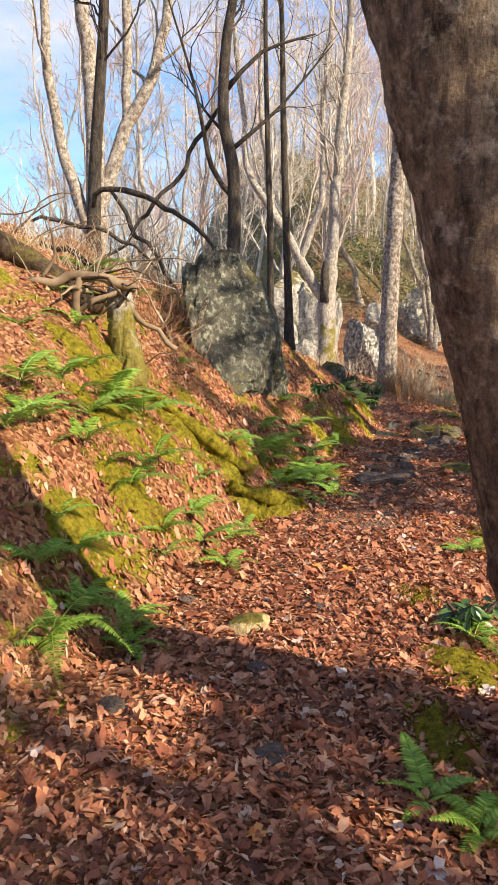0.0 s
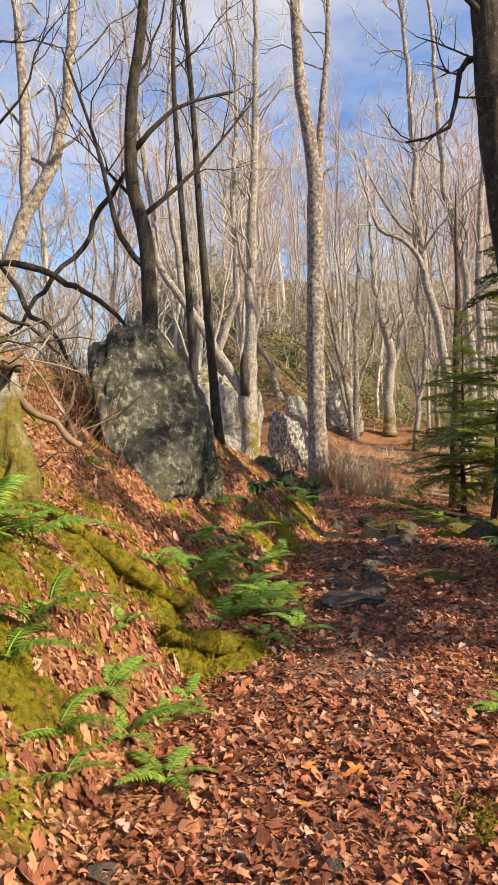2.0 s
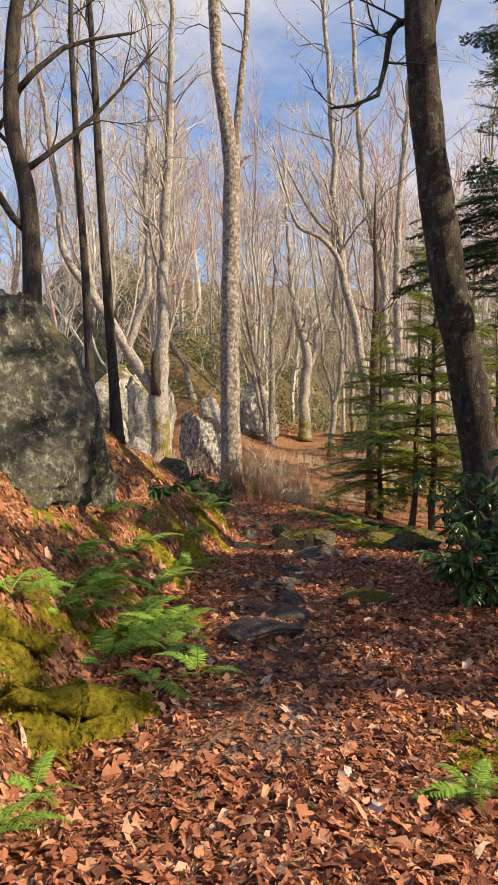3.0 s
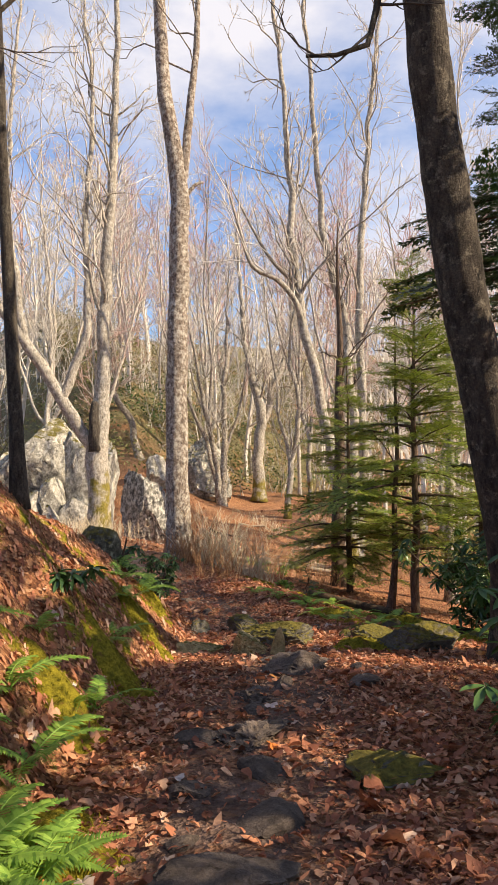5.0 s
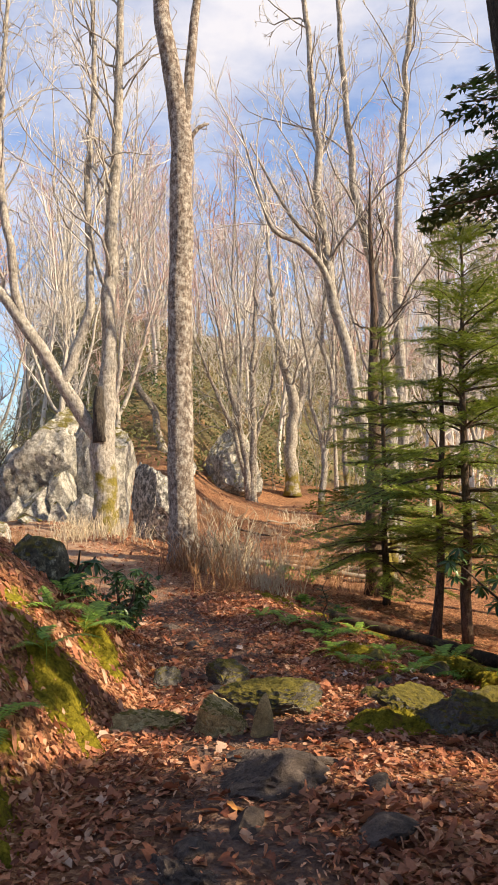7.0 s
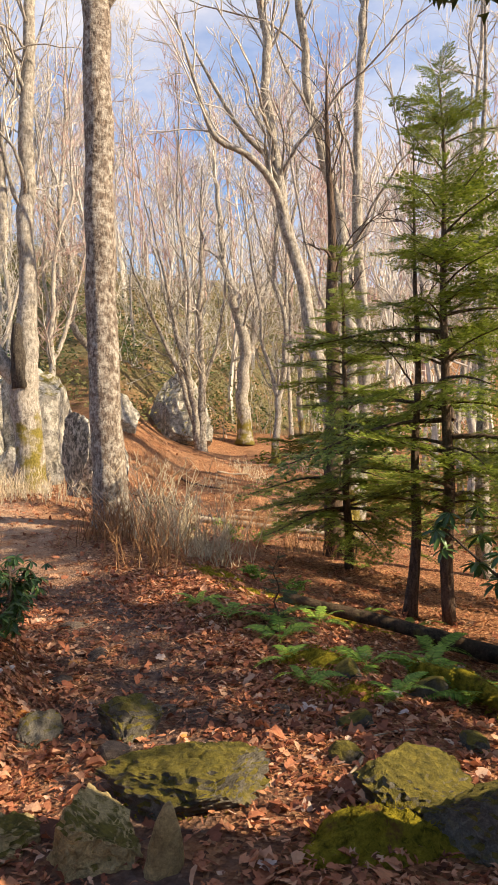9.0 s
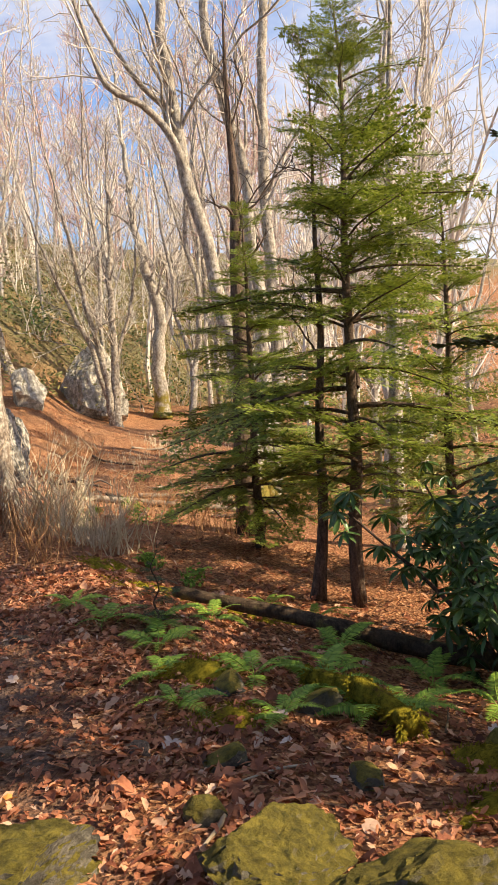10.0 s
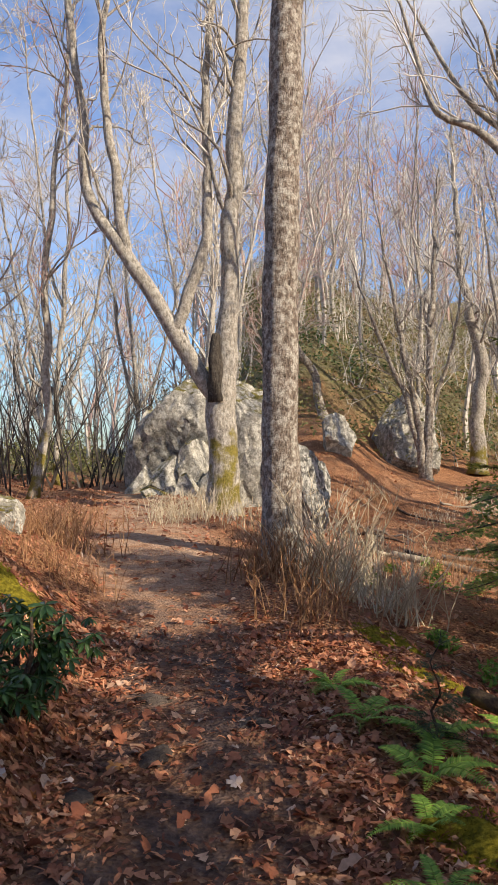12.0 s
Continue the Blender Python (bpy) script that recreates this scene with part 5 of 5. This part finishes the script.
# ---- single leaves that stand out ----
rng = random.Random(41)
lobes = Buf()
ringed = []
for k in range(20):
    w = 2 * math.pi * k / 20
    q = 0.5 * (0.62 + 0.38 * abs(math.cos(2.5 * w))) * (1.0 if k % 2 else 0.82)
    ringed.append((q * math.cos(w), q * math.sin(w), 0.10 * math.cos(2 * w) + 0.05 * math.sin(3 * w)))
lobes.patch([(0, 0, 0.03)] + ringed, [(0, 1 + k, 1 + (k + 1) % 20) for k in range(20)])
BIG = {m.name: mesh_of(lobes, m, False, "fallen_leaf") for m in (orange_leaf, pale_leaf)}
for k in range(60):
    y = rng.uniform(1.4, 13.0)
    x = float(trail_x(y)) + rng.gauss(0.2, 0.8)
    m, word = (orange_leaf, "bright orange") if rng.random() < 0.45 else (pale_leaf, "pale bleached")
    if k == 0:
        x, y, m, word = -0.70, 2.25, pale_leaf, "pale bleached"
    lf = part("fallen_leaf", BIG[m.name], None)
    lf.matrix_basis = pose(x, y, on_ground(x, y) + 0.022, rng.uniform(-25, 25), rng.uniform(-25, 25), rng.uniform(0, 360)) @ Matrix.Scale(rng.uniform(0.06, 0.10), 4)
    tagged(lf, word + " lobed leaf lying on the leaf litter", "leaf", "single fallen leaves")

# ---- far woods ----
rng = random.Random(9)
variants = []
for k in range(5):
    b = Buf()
    line = bent(rng, (0, 0, 0), (0, 0, 1), 9, 8, 0.08)
    b.tube(line, list(np.linspace(0.095, 0.014, 9)), 5, close=False)
    for _ in range(16):
        i = rng.randint(2, 7)
        l2 = bent(rng, line[i], side_way(rng, Vector((0, 0, 1)), rng.uniform(0.4, 1.0)), rng.uniform(1.4, 3.2), 5, 0.2, 0.1)
        b.tube(l2, list(np.linspace(0.032, 0.010, 6)), 4, close=False)
        sprout(rng, b, l2, 0.022, 2, 0.5, 0.010)
    variants.append((np.array(b.v), b.f))


saplings = []
for k in range(4):
    b = Buf()
    for _ in range(3):
        line = bent(rng, (rng.gauss(0, 0.5), rng.gauss(0, 0.5), 0), (rng.gauss(0, 0.2), rng.gauss(0, 0.2), 1), 7, 6, 0.12)
        b.tube(line, list(np.linspace(0.06, 0.015, 7)), 3, close=False)
        sprout(rng, b, line, 0.03, 2, 0.30, 0.016)
    saplings.append((np.array(b.v), b.f))


def woods(name, spots, material, label, lo, hi, kinds=variants):
    verts, faces, total = [], [], 0
    for x, y in spots:
        v, f = kinds[rng.randrange(len(kinds))]
        a, s = rng.uniform(0, 6.28), rng.uniform(lo, hi)
        ca, sa = math.cos(a), math.sin(a)
        verts.append(np.stack([(v[:, 0] * ca - v[:, 1] * sa) * s + x, (v[:, 0] * sa + v[:, 1] * ca) * s + y, v[:, 2] * s + on_ground(x, y) - 0.1], 1))
        faces.extend(tuple(total + i for i in q) for q in f)
        total += len(v)
    me = bpy.data.meshes.new(name)
    me.from_pydata(np.concatenate(verts).tolist(), [], faces)
    me.materials.append(material)
    tagged(new(name, me), label, "woods", kind="stuff")


def ring(count, lo, hi, a_lo, a_hi):
    out = []
    while len(out) < count:
        a, r = radians(rng.uniform(a_lo, a_hi)), rng.uniform(lo, hi)
        out.append((3 + r * math.sin(a), 9 + r * math.cos(a)))
    return out


woods("far_woods", ring(105, 30, 80, -22, 42), twig_pale, "pale leafless trees covering the far hillside", 0.85, 1.35)
woods("red_woods", ring(64, 48, 85, -14, 42), twig_red, "reddish bare treetops along the hill's skyline", 1.3, 2.0)
woods("low_woods", ring(28, 26, 80, -50, -18), twig_pale, "leafless trees beyond the open ground", 0.6, 1.0)
woods("hillside_brush", ring(190, 27, 60, -12, 45), twig_pale, "leafless brush and saplings on the hillside", 0.25, 0.55, saplings)
woods("near_woods", ring(18, 16, 45, 160, 300), twig_pale, "leafless trees around the trail", 0.8, 1.2)


def shrubs(name, spots, material, label, lo, hi, leaves=260, leaf=1.0):
    """Evergreen undergrowth, leaf by leaf."""
    b = Buf()
    for x, y in spots:
        w = rng.uniform(lo, hi)
        z = on_ground(x, y)
        centres = [Vector((x + rng.gauss(0, w * 0.4), y + rng.gauss(0, w * 0.4), z + rng.uniform(0.15, 0.9) * w)) for _ in range(7)]
        for _ in range(leaves):
            p = rng.choice(centres) + Vector((rng.gauss(0, w * 0.2), rng.gauss(0, w * 0.2), rng.gauss(0, w * 0.16)))
            d = Vector((rng.gauss(0, 1), rng.gauss(0, 1), rng.gauss(-0.2, 0.5))).normalized() * rng.uniform(0.10, 0.2) * leaf
            s = Vector((rng.gauss(0, 1), rng.gauss(0, 1), rng.gauss(0, 0.4))).normalized() * 0.04 * leaf
            b.face(p - s, p + d * 0.5 + s, p + d, p + d * 0.5 - s * 1.4)
    me = mesh_of(b, material, False, name)
    tagged(new(name, me), label, "undergrowth", kind="stuff")


shrubs("hillside_laurels", [q for q in ring(230, 20, 66, -8, 48) if q[1] > 30 + 0.8 * max(q[0] - 5, 0)], far_green, "evergreen undergrowth on the hillside among the bare trees", 0.9, 2.6, 190)
shrubs("hillside_scrub", [q for q in ring(300, 24, 62, -8, 46) if q[1] > 36 + 0.8 * max(q[0] - 5, 0)], scrub_leaf, "olive and brown scrub covering the hillside", 1.0, 2.4, 170)
shrubs("left_undergrowth", ring(40, 22, 60, -38, -14), far_green, "evergreen undergrowth beyond the open ground", 0.6, 1.6)
woods("side_woods", ring(16, 14, 32, 28, 48), twig_pale, "pale leafless trees on the slope beyond the hemlocks", 0.7, 1.1)
shrubs("side_undergrowth", ring(70, 13, 32, 27, 48), far_green, "olive evergreen undergrowth on the slope beyond the hemlocks", 0.7, 1.6, 170)
shrubs("low_greenery", [(5.4, 18.6), (6.1, 19.3), (5.0, 19.8), (6.9, 20.4), (5.8, 20.8), (4.6, 15.2), (4.9, 14.6), (4.3, 17.6), (7.4, 22.5)], fern_green, "low green ground plants on the slope", 0.14, 0.28, 170, 0.4)
woods("outcrop_brush", [(rng.uniform(-5.5, -0.6), rng.uniform(24, 33)) for _ in range(26)], twig_dark, "dark tangled brush beside the rock outcrop", 0.3, 0.62, saplings)
woods("bank_brush", ring(34, 13, 30, -42, -16), twig_dark, "dark tangled brush beyond the open ground", 0.3, 0.6, saplings)
shrubs("laurel_thicket", [(4.0, 36), (4.8, 37.5), (6.4, 37), (7.0, 38.5), (9.5, 36), (10.5, 37.5), (3.0, 35), (11.5, 36), (8.6, 39), (7.5, 43), (9.8, 42), (12, 44), (5.5, 41), (3.8, 43), (13.5, 40)], laurel_green, "dark evergreen thicket behind the pale boulders", 1.3, 2.4, 240)
